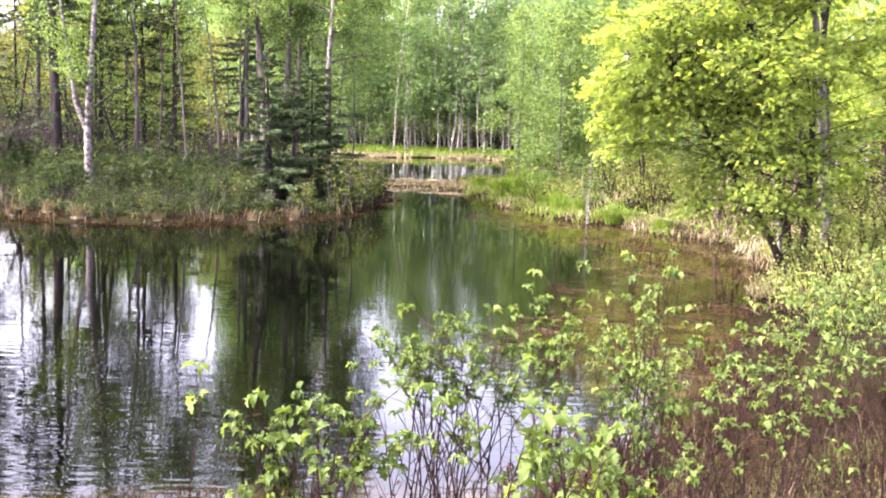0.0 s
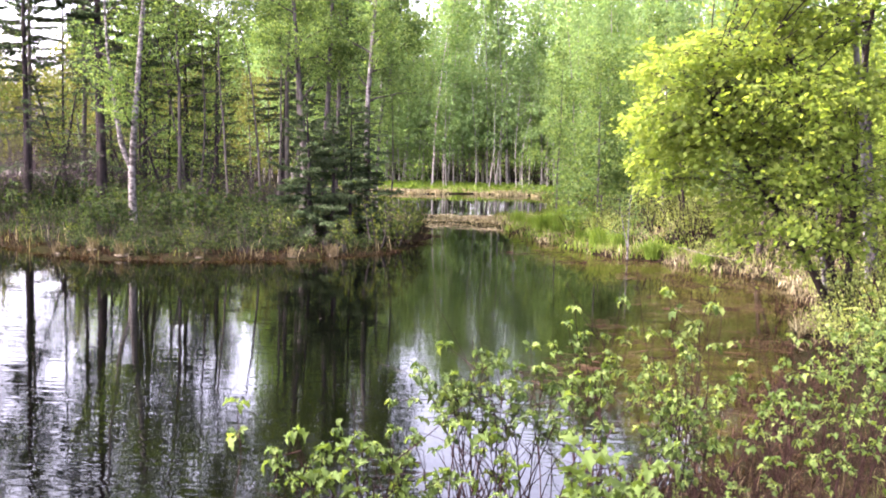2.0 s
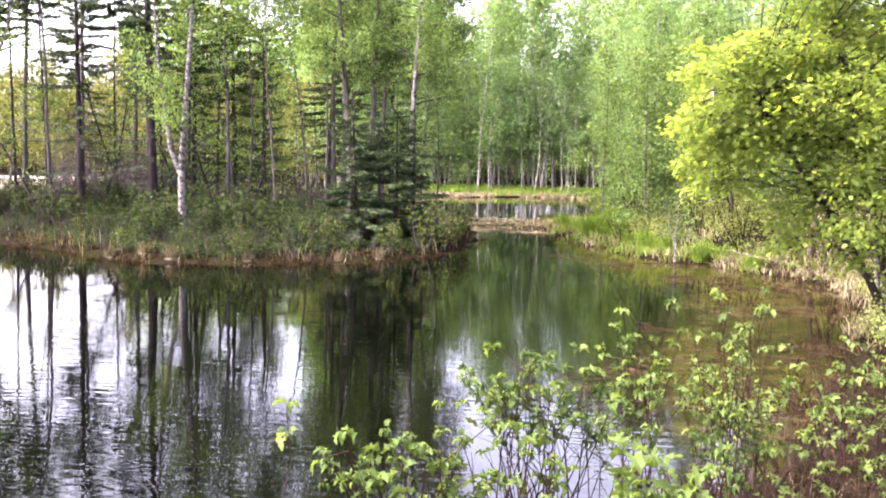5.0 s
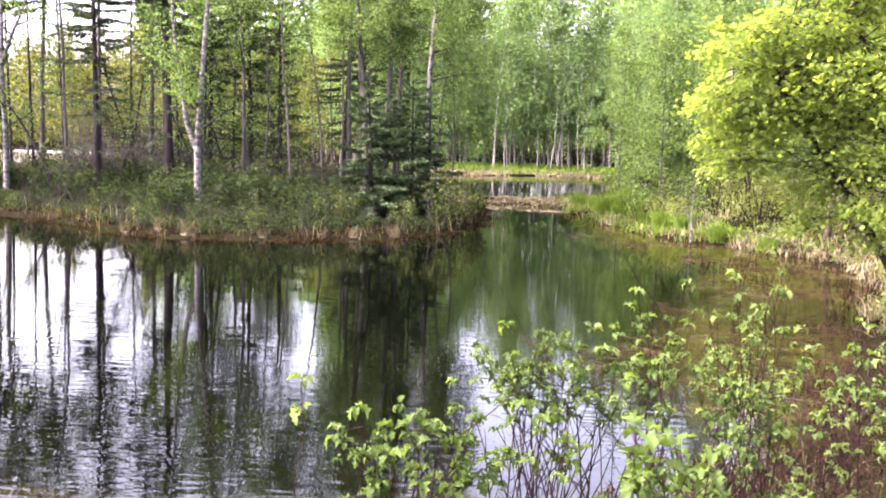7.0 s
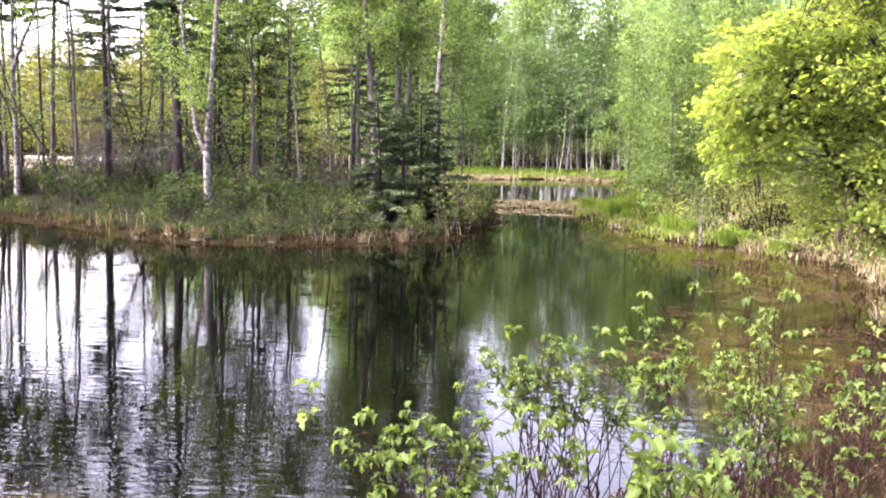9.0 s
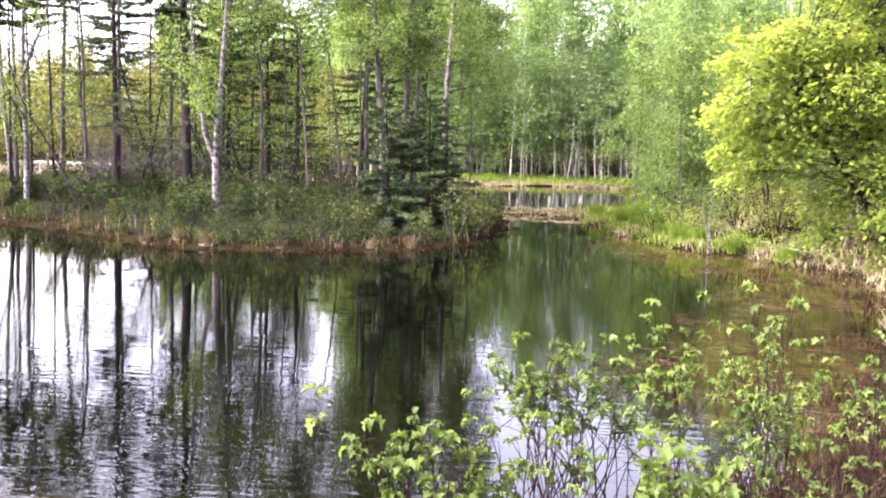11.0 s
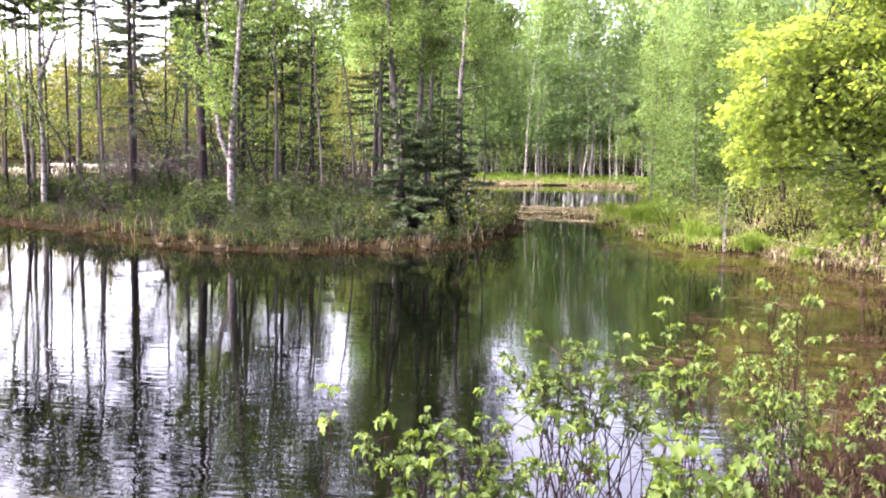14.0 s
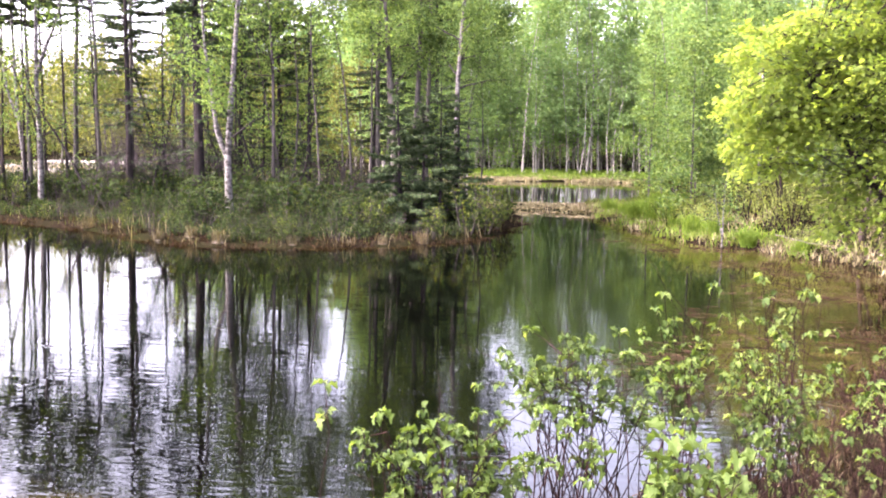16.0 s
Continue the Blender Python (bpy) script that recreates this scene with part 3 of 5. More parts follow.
BANK = "birches on the far bank"
for k, y, h, r, lab, kw in (
        (-0.357, 38.0, 12.9, 0.19, "white birch forking low into two stems", dict(crown=0.35, spread=1.9, limbs=18, leaves=4200, given=(((0.05, 0, 0), (-0.1, 0, 2.4), (0.12, 0, 5.2), (0.45, 0.1, 9.5), (0.6, 0.1, 13.0)), ((-0.08, 0, 2.7), (-0.55, 0, 3.7), (-0.66, 0, 5.2), (-1.05, 0, 7.2), (-1.2, 0.1, 11.5))))),
        (-0.572, 44.6, 15.3, 0.17, "white birch with a forked open crown", dict(crown=0.3, spread=2.2, limbs=18, leaves=2210, given=(((0, 0, 0), (0.08, 0, 3.0), (-0.1, 0, 6.0), (0.0, 0.1, 10.0), (0.1, 0.1, 15.3)), ((-0.1, 0, 6.2), (0.5, 0, 7.8), (1.2, 0.1, 9.2), (1.5, 0.1, 12.5))))),
        (-0.592, 45.2, 13.0, 0.15, "pale birch with a dark crooked foot and thin crown", dict(crown=0.35, spread=1.6, limbs=14, leaves=1530, given=(((0.25, 0, 0), (0.1, 0, 2.2), (-0.2, 0, 4.5), (-0.3, 0, 8.0), (-0.5, 0, 13.0)), ((-0.2, 0, 4.3), (-0.9, 0, 6.2), (-1.2, 0, 10.5))))),
        (-0.178, 42.2, 15.8, 0.18, "tall grey birch with a dense green crown", dict(crown=0.36, spread=2.4, limbs=20, leaves=9500)),
        (-0.160, 43.2, 16.3, 0.17, "leaning grey birch with a dense green crown", dict(crown=0.4, spread=2.3, limbs=18, leaves=8500, lean=(0.06, 0))),
        (-0.112, 41.9, 15.8, 0.15, "white slim birch with a dense green crown", dict(crown=0.36, spread=2.3, limbs=20, leaves=9500)),
        (-0.185, 51.5, 14.7, 0.15, "green birch behind the spruces", dict(crown=0.5, spread=2.0, limbs=18, leaves=3000)),
        (-0.330, 53.8, 14.1, 0.14, "green birch behind the spruces", dict(crown=0.4, spread=2.2, limbs=16, leaves=2600)),
        (-0.105, 46.0, 14.7, 0.087, "slim birch with a dense green crown", dict(bend=0.055, crown=0.45, spread=2.0, limbs=16, leaves=8000)),
        (-0.205, 45.2, 13.6, 0.068, "slim birch with high green boughs", dict(bend=0.055, crown=0.58, spread=2.2, limbs=18, leaves=4200)),
        (-0.258, 44.5, 14.5, 0.065, "slim birch with high green boughs", dict(bend=0.04, crown=0.52, spread=2.6, limbs=22, leaves=6500)),
        (-0.288, 47.0, 14.5, 0.07, "slim birch with high green boughs", dict(bend=0.04, crown=0.48, spread=2.4, limbs=20, leaves=5000)),
        (-0.222, 46.5, 15.0, 0.07, "slim birch with high green boughs", dict(bend=0.04, crown=0.6, spread=2.3, limbs=20, leaves=5000)),
        (-0.145, 44.9, 16.8, 0.14, "tall slim birch with a dense green crown", dict(crown=0.30, spread=2.8, limbs=26, leaves=3800)),
        (-0.300, 48.0, 13.6, 0.068, "slim birch with green leaves among the spruces", dict(bend=0.055, crown=0.42, spread=1.9, limbs=16, leaves=2600)),
        (-0.195, 48.0, 19.2, 0.14, "tall birch with a dense green crown", dict(crown=0.42, spread=2.2, limbs=24, leaves=5500)),
        (-0.090, 43.3, 8.6, 0.056, "slim birch leaning over the inlet", dict(bend=0.055, crown=0.25, spread=2.0, limbs=18, leaves=3000)),
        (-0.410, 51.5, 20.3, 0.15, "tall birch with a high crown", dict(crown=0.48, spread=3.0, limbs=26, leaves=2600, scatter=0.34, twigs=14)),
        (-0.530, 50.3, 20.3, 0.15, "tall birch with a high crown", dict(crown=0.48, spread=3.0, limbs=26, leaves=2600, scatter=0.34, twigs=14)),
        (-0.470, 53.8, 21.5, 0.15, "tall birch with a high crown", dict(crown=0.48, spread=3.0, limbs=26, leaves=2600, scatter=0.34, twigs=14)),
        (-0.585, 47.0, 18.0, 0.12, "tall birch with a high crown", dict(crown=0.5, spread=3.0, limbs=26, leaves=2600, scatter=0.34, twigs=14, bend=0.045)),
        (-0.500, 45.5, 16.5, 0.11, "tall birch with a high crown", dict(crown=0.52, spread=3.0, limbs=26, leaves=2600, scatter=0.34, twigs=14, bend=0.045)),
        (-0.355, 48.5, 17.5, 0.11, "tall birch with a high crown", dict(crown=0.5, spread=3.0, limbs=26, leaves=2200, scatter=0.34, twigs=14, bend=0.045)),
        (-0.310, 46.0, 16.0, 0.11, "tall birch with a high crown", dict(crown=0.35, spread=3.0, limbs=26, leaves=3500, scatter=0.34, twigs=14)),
        (-0.340, 55.0, 8.2, 0.07, "green birch in the thick of the wood", dict(crown=0.1, rise=0.3, spread=2.4, limbs=20, leaves=2600, leaf_size=0.17)),
        (-0.310, 51.0, 7.5, 0.07, "green birch in the thick of the wood", dict(crown=0.1, rise=0.3, spread=2.2, limbs=20, leaves=2600, leaf_size=0.17)),
        (-0.280, 56.0, 9.0, 0.07, "green birch in the thick of the wood", dict(crown=0.1, rise=0.3, spread=2.4, limbs=20, leaves=2600, leaf_size=0.17)),
        (-0.150, 47.0, 8.2, 0.07, "green birch in the thick of the wood", dict(crown=0.1, rise=0.3, spread=2.1, limbs=20, leaves=2600, leaf_size=0.17)),
        (-0.490, 48.6, 10.2, 0.056, "thin leaning birch with sparse leaves", dict(bend=0.055, crown=0.4, spread=1.3, limbs=12, leaves=1360, lean=(-0.25, 0.05))),
        (-0.345, 46.2, 9.6, 0.043, "thin dark leaning sapling with few leaves", dict(bend=0.055, crown=0.45, spread=1.2, limbs=10, leaves=850, lean=(-0.3, 0.0)))):
    x, y = bearing(k, y)
    dark = "white" not in lab and "pale" not in lab
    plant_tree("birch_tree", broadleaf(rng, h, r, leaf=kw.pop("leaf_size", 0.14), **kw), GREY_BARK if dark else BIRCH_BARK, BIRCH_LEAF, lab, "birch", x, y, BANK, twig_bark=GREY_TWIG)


for k, y, h, lx in ((-0.515, 44.3, 8.2, -0.32), (-0.45, 44.6, 7.6, 0.28), (-0.415, 45.5, 8.2, -0.25), (-0.36, 46.6, 6.6, -0.2),
                    (-0.32, 46.0, 7.2, -0.1), (-0.285, 44.8, 6.1, 0.2), (-0.57, 45.4, 7.2, -0.15)):
    x, y = bearing(k, y)
    plant_tree("sapling", broadleaf(rng, h * 1.15, 0.075, crown=0.2, spread=1.7, limbs=13, leaves=520, leaf=0.125, lean=(lx, 0), bend=0.09, twigs=3, sides=6), SPRUCE_BARK, BIRCH_LEAF,
               "crooked dark sapling with bare twigs and few leaves", "sapling", x, y, "saplings on the far bank")


# ---- shrubs ----
def bush(rng, height, spread, stems, leaves, leaf, twigs=4, thick=1.0):
    st, tw, cs = [], [], []
    for i in range(stems):
        a = rng.uniform(0, 6.28)
        p = wander(rng, (0.12 * math.cos(a), 0.12 * math.sin(a), 0), (spread * math.cos(a), spread * math.sin(a), 1), height * rng.uniform(0.7, 1.1), 6, 0.09, 0.01)
        st.append(tube(p[::2], thick * np.linspace(0.018, 0.004, 4) * (0.6 + 0.5 * height), 4))
        cs.append(p[2:])
        for j in range(twigs):
            q = wander(rng, along(p, rng.uniform(0.3, 0.95)), rng.normal(0, 1, 3) + (0, 0, 0.8), height * rng.uniform(0.12, 0.3), 3, 0.15)
            tw.append(tube(q[::3], thick * np.array((0.007, 0.003)), 3))
            cs.append(q)
    C = np.concatenate(cs)
    at = C[rng.integers(0, len(C), leaves)] + rng.normal(0, 0.09 * height ** 0.5, (leaves, 3))
    at[:, 2] = np.abs(at[:, 2])
    return st, join(tw), leaf_quads(rng, at, leaf, 0.2)


def shrub_kind(label, height, spread, stems, leaves, leaf, stem_mat, leaf_mat, group, x, y):
    ob = thing("shrub", label, "shrub", x, y, None, group)
    st, wood, lv = bush(rng, height, spread, stems, leaves, leaf)
    for v in st:
        part("stem", mesh_np("stem", *v, stem_mat), ob)
    tagged(part("twig_work", mesh_np("twig_work", *wood, stem_mat), ob), kind="stuff")
    tagged(part("foliage", mesh_np("foliage", *lv, leaf_mat), ob), kind="stuff")
    return ob


def scatter(ob, spots, lo=0.8, hi=1.25):
    for x, y in spots:
        copy_thing(ob, pose(x, y, ground_z(x, y) - 0.03, 0, 0, rng.uniform(0, 360)) @ Matrix.Scale(rng.uniform(lo, hi), 4))


def spots(n, k0, k1, y0, y1, dmin=0.4, dmax=1e9, apart=0.5):
    """Random dry spots in a wedge of the plan."""
    out = []
    for _ in range(n * 30):
        if len(out) >= n:
            break
        k, y = rng.uniform(k0, k1), rng.uniform(y0, y1)
        x = k * y
        d = float(land(x, y)[1][0])
        if dmin < d < dmax and all((x - a) ** 2 + (y - b) ** 2 > apart ** 2 for a, b in out):
            out.append((x, y))
    return out


def thicket(name, label, places, height, stems, leaves, leaf, stem_mat, leaf_mat, thick=1.0):
    """Uncountable brush: many bushes in one mesh of wood and one of leaves."""
    woods, lvs = [], []
    for x, y in places:
        st, tw, lv = bush(rng, height * rng.uniform(0.6, 1.3), 0.35, stems, leaves, leaf, 3, thick)
        off = np.array((x, y, ground_z(x, y) - 0.05))
        woods += [(v + off, f) for v, f in st + [tw]]
        lvs.append((lv[0] + off, lv[1]))
    tagged(new(name, mesh_np(name, *join(woods), stem_mat)), label, "brush", kind="stuff")
    tagged(new(name + "_leaf", mesh_np(name + "_leaf", *join(lvs), leaf_mat)), "leaves of " + label, "brush", kind="stuff")


UNDER = "undergrowth on the far bank"
first = spots(4, -0.5, -0.15, 36, 44, 1.5, 8)
s1 = shrub_kind("dark green leafy shrub in the undergrowth", 1.15, 0.5, 7, 330, 0.115, GREY_TWIG, HERB, UNDER, *first[0])
s2 = shrub_kind("olive green low shrub in the undergrowth", 0.7, 0.8, 6, 300, 0.09, GREY_TWIG, SHRUB_LEAF, UNDER, *first[1])
s3 = shrub_kind("bushy shrub with fresh green leaves among the birches", 1.3, 0.45, 7, 330, 0.11, GREY_TWIG, WEED, UNDER, *first[2])
s4 = shrub_kind("fresh yellow-green shrub at the water's edge", 1.1, 0.4, 6, 260, 0.09, GREY_TWIG, WEED, UNDER, *first[3])
thicket("low_brush", "low dark green brush covering the far bank", spots(90, -0.78, -0.34, 39, 54, 4, 22, 0.35) + spots(150, -0.44, -0.05, 33, 46, 0.9, 10, 0.35), 0.7, 4, 110, 0.11, GREY_TWIG, SHRUB_LEAF)
thicket("shore_herbs", "dark green low herbs behind the far shore", spots(230, -0.66, -0.05, 32, 46, 0.7, 5.5, 0.3), 0.42, 5, 80, 0.10, GREY_TWIG, HERB)
thicket("leafy_brush", "olive leafy brush on the far bank", spots(60, -0.78, -0.34, 40.5, 52, 4, 18, 0.4) + spots(90, -0.44, -0.05, 34, 46, 1.8, 12, 0.4), 1.15, 5, 130, 0.10, GREY_TWIG, HERB)
thicket("bare_stalks", "bare brown stalks on the far bank", spots(90, -0.78, -0.05, 37, 48, 1.5, 14, 0.3) + spots(50, -0.78, -0.05, 33, 42, 0.5, 6, 0.3), 0.9, 5, 8, 0.08, DEAD_TWIG, RUST, 0.7)
thicket("tall_brush", "tall grey leafless brush behind the bank", spots(90, -0.50, -0.12, 54, 72, 5, 45), 3.6, 9, 10, 0.10, DEAD_TWIG, SHRUB_LEAF, 0.5)
thicket("bare_brush", "grey leafless brush behind the bank's trees", spots(120, -0.8, -0.10, 43, 58, 4, 30), 2.0, 6, 20, 0.09, DEAD_TWIG, SHRUB_LEAF)
scatter(s1, spots(36, -0.72, -0.34, 40.5, 50, 4, 16) + spots(40, -0.40, -0.06, 36.5, 46, 2.4, 12, 0.7), 0.7, 1.9)
scatter(s2, spots(36, -0.72, -0.06, 33.5, 50, 0.8, 16))
scatter(s3, spots(12, -0.72, -0.34, 41, 50, 4, 16) + spots(14, -0.36, -0.06, 35.5, 46, 1.2, 12), 0.4, 1.2)
scatter(s4, spots(14, -0.65, -0.05, 33.5, 42, 0.6, 4), 0.35, 0.9)
for x, y, sc in ((-3.9, 38.2, 1.9), (-3.3, 39.4, 1.7), (-3.0, 41.0, 1.5), (-3.0, 44.0, 1.6), (-5.0, 36.4, 1.2)):
    copy_thing(s4, pose(x, y, ground_z(x, y), 0, 0, 40 * x) @ Matrix.Scale(sc, 4))

# ---- the far wood of aspens, and younger trees in the sun beyond ----
def skyline(k):
    """How high the far wood stands along its length: two low gaps let the sky through."""
    k = np.asarray(k, float)
    return 1.0 - 0.36 * np.exp(-((k + 0.064) / 0.013) ** 2) - 0.10 * np.exp(-((k + 0.252) / 0.007) ** 2)


def wood(variants, places, lo=0.85, hi=1.15):
    for i, (x, y) in enumerate(places):
        v = variants[i % len(variants)]
        copy_thing(v, pose(x, y, ground_z(x, y) - 0.05, rng.normal(0, 2.2), rng.normal(0, 2.2), rng.uniform(0, 360)) @ Matrix.Scale(rng.uniform(lo, hi), 4))


far = spots(72, -0.19, 0.27, 95, 122, 1.5, apart=1.3)
aspens = [plant_tree("aspen_tree", broadleaf(rng, 20.5 + 0.6 * i, 0.105, crown=0.11 + 0.02 * (i % 3), rise=0.3, spread=2.5, limbs=22, leaves=2100, leaf=0.32, scatter=0.5, light=True, twigs=2, sides=5, bend=0.035),
                     ASPEN_BARK, ASPEN_LEAF, "tall slim aspen with a pale trunk and fresh green crown", "aspen", *far[i], "aspens of the far wood", False, twig_bark=GREY_TWIG) for i in range(5)]
for i, (x, y) in enumerate(far[5:]):
    wood(aspens[i % 5:], [(x, y)], 0.95 * float(skyline(x / y)), 1.18 * float(skyline(x / y)))
poles = [plant_tree("aspen_tree", broadleaf(rng, 13 + 2 * i, 0.06, crown=0.3, spread=1.5, limbs=12, leaves=520, leaf=0.3, scatter=0.45, light=True, twigs=1, sides=5, bend=0.06),
                    ASPEN_BARK, ASPEN_LEAF, "thin pale aspen pole with a small high crown", "aspen", *p, "aspens of the far wood", False, twig_bark=GREY_TWIG) for i, p in enumerate(((-3.0, 96.5), (4.0, 97.0)))]
wood(poles, spots(105, -0.17, 0.16, 96, 112, 1.5, apart=0.7))
wood(aspens, spots(22, 0.10, 0.62, 58, 92, 2.0, apart=1.6), 0.6, 0.9)
wood(aspens, [bearing(q, d) for q, d in ((-0.17, 62), (-0.155, 58), (-0.115, 58.5))], 0.8, 0.95)
wood(aspens, [bearing(q, d) for q, d in ((-0.220, 98), (-0.205, 96), (-0.196, 101), (-0.212, 104), (-0.190, 97))], 1.05, 1.2)
wood(aspens, spots(7, -0.14, -0.08, 66, 92, 1.0, apart=1.6), 0.42, 0.55)
thicket("wood_brush", "dull green brush under the aspens", spots(80, -0.2, 0.30, 98, 125, 2.0, apart=1.2), 2.6, 7, 70, 0.2, DEAD_TWIG, SHRUB_LEAF)
thicket("shore_brush", "dull green brush behind the near shore", spots(60, 0.10, 0.6, 42, 90, 2.5, apart=1.2), 2.2, 5, 260, 0.17, GREY_TWIG, SHORE_LEAF)


def distant_wood(label, n, k0, k1, y0, y1, top, leaf, material, base=0.0):
    y = rng.uniform(y0, y1, n)
    x = rng.uniform(k0, k1, n) * y
    crest = top * (0.85 + 0.25 * wobble(x, y, 0.16, 3.0)) * skyline(x / y)
    z = land(x, y)[0] + base + crest * rng.uniform(0.0, 1.0, n) ** 0.8
    v, f = leaf_quads(rng, np.stack((x, y, z), 1), leaf, 0.3, 0.8)
    tagged(new("far_woods", mesh_np("far_woods", v, f, material)), label, "woods", kind="stuff")


distant_wood("far green woods behind the aspens", 34000, -0.22, 0.50, 126, 150, 31, 0.65, ASPEN_LEAF)
distant_wood("far soft green woods behind the bank", 24000, -0.42, -0.12, 122, 150, 24, 0.75, ASPEN_LEAF)


def hanging_boughs(label, trees, per, k0, k1, y0, y1, z0, z1, leaf, material):
    """Slim crowns hung with drooping sprays, one behind another."""
    k, y = rng.uniform(k0, k1, trees), rng.uniform(y0, y1, trees)
    x, lift = k * y, rng.uniform(-0.3, 1.6, trees)
    i = np.repeat(np.arange(trees), per)
    f = rng.uniform(0, 1, len(i))
    f = np.round(f * 9 + rng.normal(0, 0.22, len(i))) / 9 + rng.normal(0, 0.03, len(i))
    z = z0 + lift[i] + (z1 - z0) * np.clip(f, 0, 1.05) * skyline(k)[i]
    a = rng.uniform(0, 6.28, len(i))
    r = (0.25 + 1.25 * np.clip(1 - f, 0, 1) ** 0.7) * np.sqrt(rng.uniform(0, 1, len(i)))
    at = np.stack((x[i] + r * np.cos(a), y[i] + r * np.sin(a), z - 0.35 * r), 1)
    tagged(new("far_boughs", mesh_np("far_boughs", *leaf_quads(rng, at, leaf, 0.9, 0.62), material)), label, "woods", kind="stuff")


hanging_boughs("hanging green boughs among the aspens", 90, 330, -0.19, 0.22, 94.5, 112, 4.0, 22, 0.30, ASPEN_LEAF)
hanging_boughs("tall sunlit aspen boughs beyond the bank", 10, 520, -0.236, -0.188, 95, 106, 4.0, 24, 0.36, ASPEN_LEAF)
hanging_boughs("dense green boughs deeper in the aspens", 90, 300, -0.2, 0.3, 108, 124, 4.0, 26, 0.42, ASPEN_LEAF)
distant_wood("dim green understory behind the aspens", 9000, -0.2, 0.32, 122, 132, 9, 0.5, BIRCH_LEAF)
distant_wood("far yellow-green woods beyond the meadow", 30000, -1.0, -0.18, 118, 150, 15, 0.7, GOLD_LEAF)
gold_at = spots(52, -0.95, -0.16, 78, 125, 1.0, apart=2.0)
golds = [plant_tree("willow_tree", broadleaf(rng, 8.5 + i, 0.10, crown=0.1, spread=2.6, limbs=20, leaves=620, leaf=0.40, scatter=0.4, light=True, twigs=2, sides=5),
                    GREY_BARK, GOLD_LEAF, "young sunlit willow with yellow-green leaves", "willow", *gold_at[i], "young trees beyond the meadow", False) for i in range(3)]
wood(golds, gold_at[3:], 0.9, 1.4)

# ---- the right-hand bank ----
ALD = "alders on the shore"


def spray_leaves(rng, at, out, size):
    """Leaves lying in drooping sprays: broad blades that face the sky and tip outward."""
    n = len(at)
    d = unit(out + rng.normal(0, 0.55, (n, 3)) - (0, 0, 0.35))
    w = unit(np.cross(d, np.array((0, 0, 1.0)) + rng.normal(0, 0.55, (n, 3))))
    up = np.cross(w, d)
    s = size * rng.uniform(0.55, 1.3, (n, 1))
    a, b = at + d * s * 0.3, at + d * s * 0.72
    V = np.stack((at, a + w * s * 0.36 + up * s * 0.08, b + w * s * 0.30 + up * s * 0.05, at + d * s, b - w * s * 0.30 + up * s * 0.05, a - w * s * 0.36 + up * s * 0.08), 1)
    i = np.arange(n)[:, None] * 6
    F = np.concatenate((i + (0, 1, 2, 3), i + (0, 3, 4, 5)))
    return V.reshape(-1, 3), F


def overhanging_alder(rng, stems, masses, leaf):
    """A many-stemmed alder: boughs reach out into the given masses (centre, radii, boughs, leaves a bough)."""
    lines = [bent(np.array(p, float), 12) for p in stems]
    trunk = [tube(p, 0.12 * (1 - 0.75 * np.linspace(0, 1, 13)), 8) for p in lines]
    limbs, twigs, at, out = [], [], [], []
    for c, r, n, per in masses:
        c, r = np.array(c, float), np.array(r, float)
        for i in range(n):
            u = unit(rng.normal(size=3) + (-0.25, -0.35, 0))
            e = c + u * r * rng.uniform(0.5, 1.0) ** 0.5
            t = lines[rng.integers(len(lines))]
            low = t[(t[:, 2] < e[2] + 0.6) & (t[:, 2] > 0.9)]
            p0 = low[np.argmin(np.linalg.norm(low - e, axis=1) + rng.uniform(0, 1.2, len(low)))]
            span = np.linalg.norm(e - p0)
            p = bent(np.array((p0, p0 * 0.55 + e * 0.45 + (0, 0, 0.03 * span), e * 0.85 + p0 * 0.15 + (0, 0, 0.05 * span), e)), 8)
            limbs.append(tube(p, np.linspace(0.006 + 0.004 * span, 0.003, 9), 5))
            o = unit(p[-1] - p[-4])
            side = unit(np.cross(o, (0, 0, 1.0)))
            m = int(per * rng.uniform(0.5, 1.5))
            spread = rng.uniform(0.35, 0.75)
            k = rng.uniform(0, 1, m)
            g = rng.normal(0, 1, (m, 1)) * spread * (0.35 + 0.65 * (1 - k[:, None]))
            pts = e + o * (k[:, None] * 1.5 - 1.05) * (0.6 + spread) + side * g
            pts[:, 2] += rng.normal(0, 0.09, m) - 0.30 * g[:, 0] ** 2 - 0.12 * k ** 2
            at.append(pts)
            out.append(np.repeat(o[None], m, 0) + side * np.sign(g) * 0.6)
            for j in range(7):
                q = pts[rng.integers(m)]
                twigs.append(tube(np.array((along(p, rng.uniform(0.5, 0.95)), q)), np.array((0.007, 0.003)), 3))
    return dict(trunk=join(trunk), limbs=limbs, twigs=join(twigs), leaves=spray_leaves(rng, np.concatenate(at), unit(np.concatenate(out)), leaf))


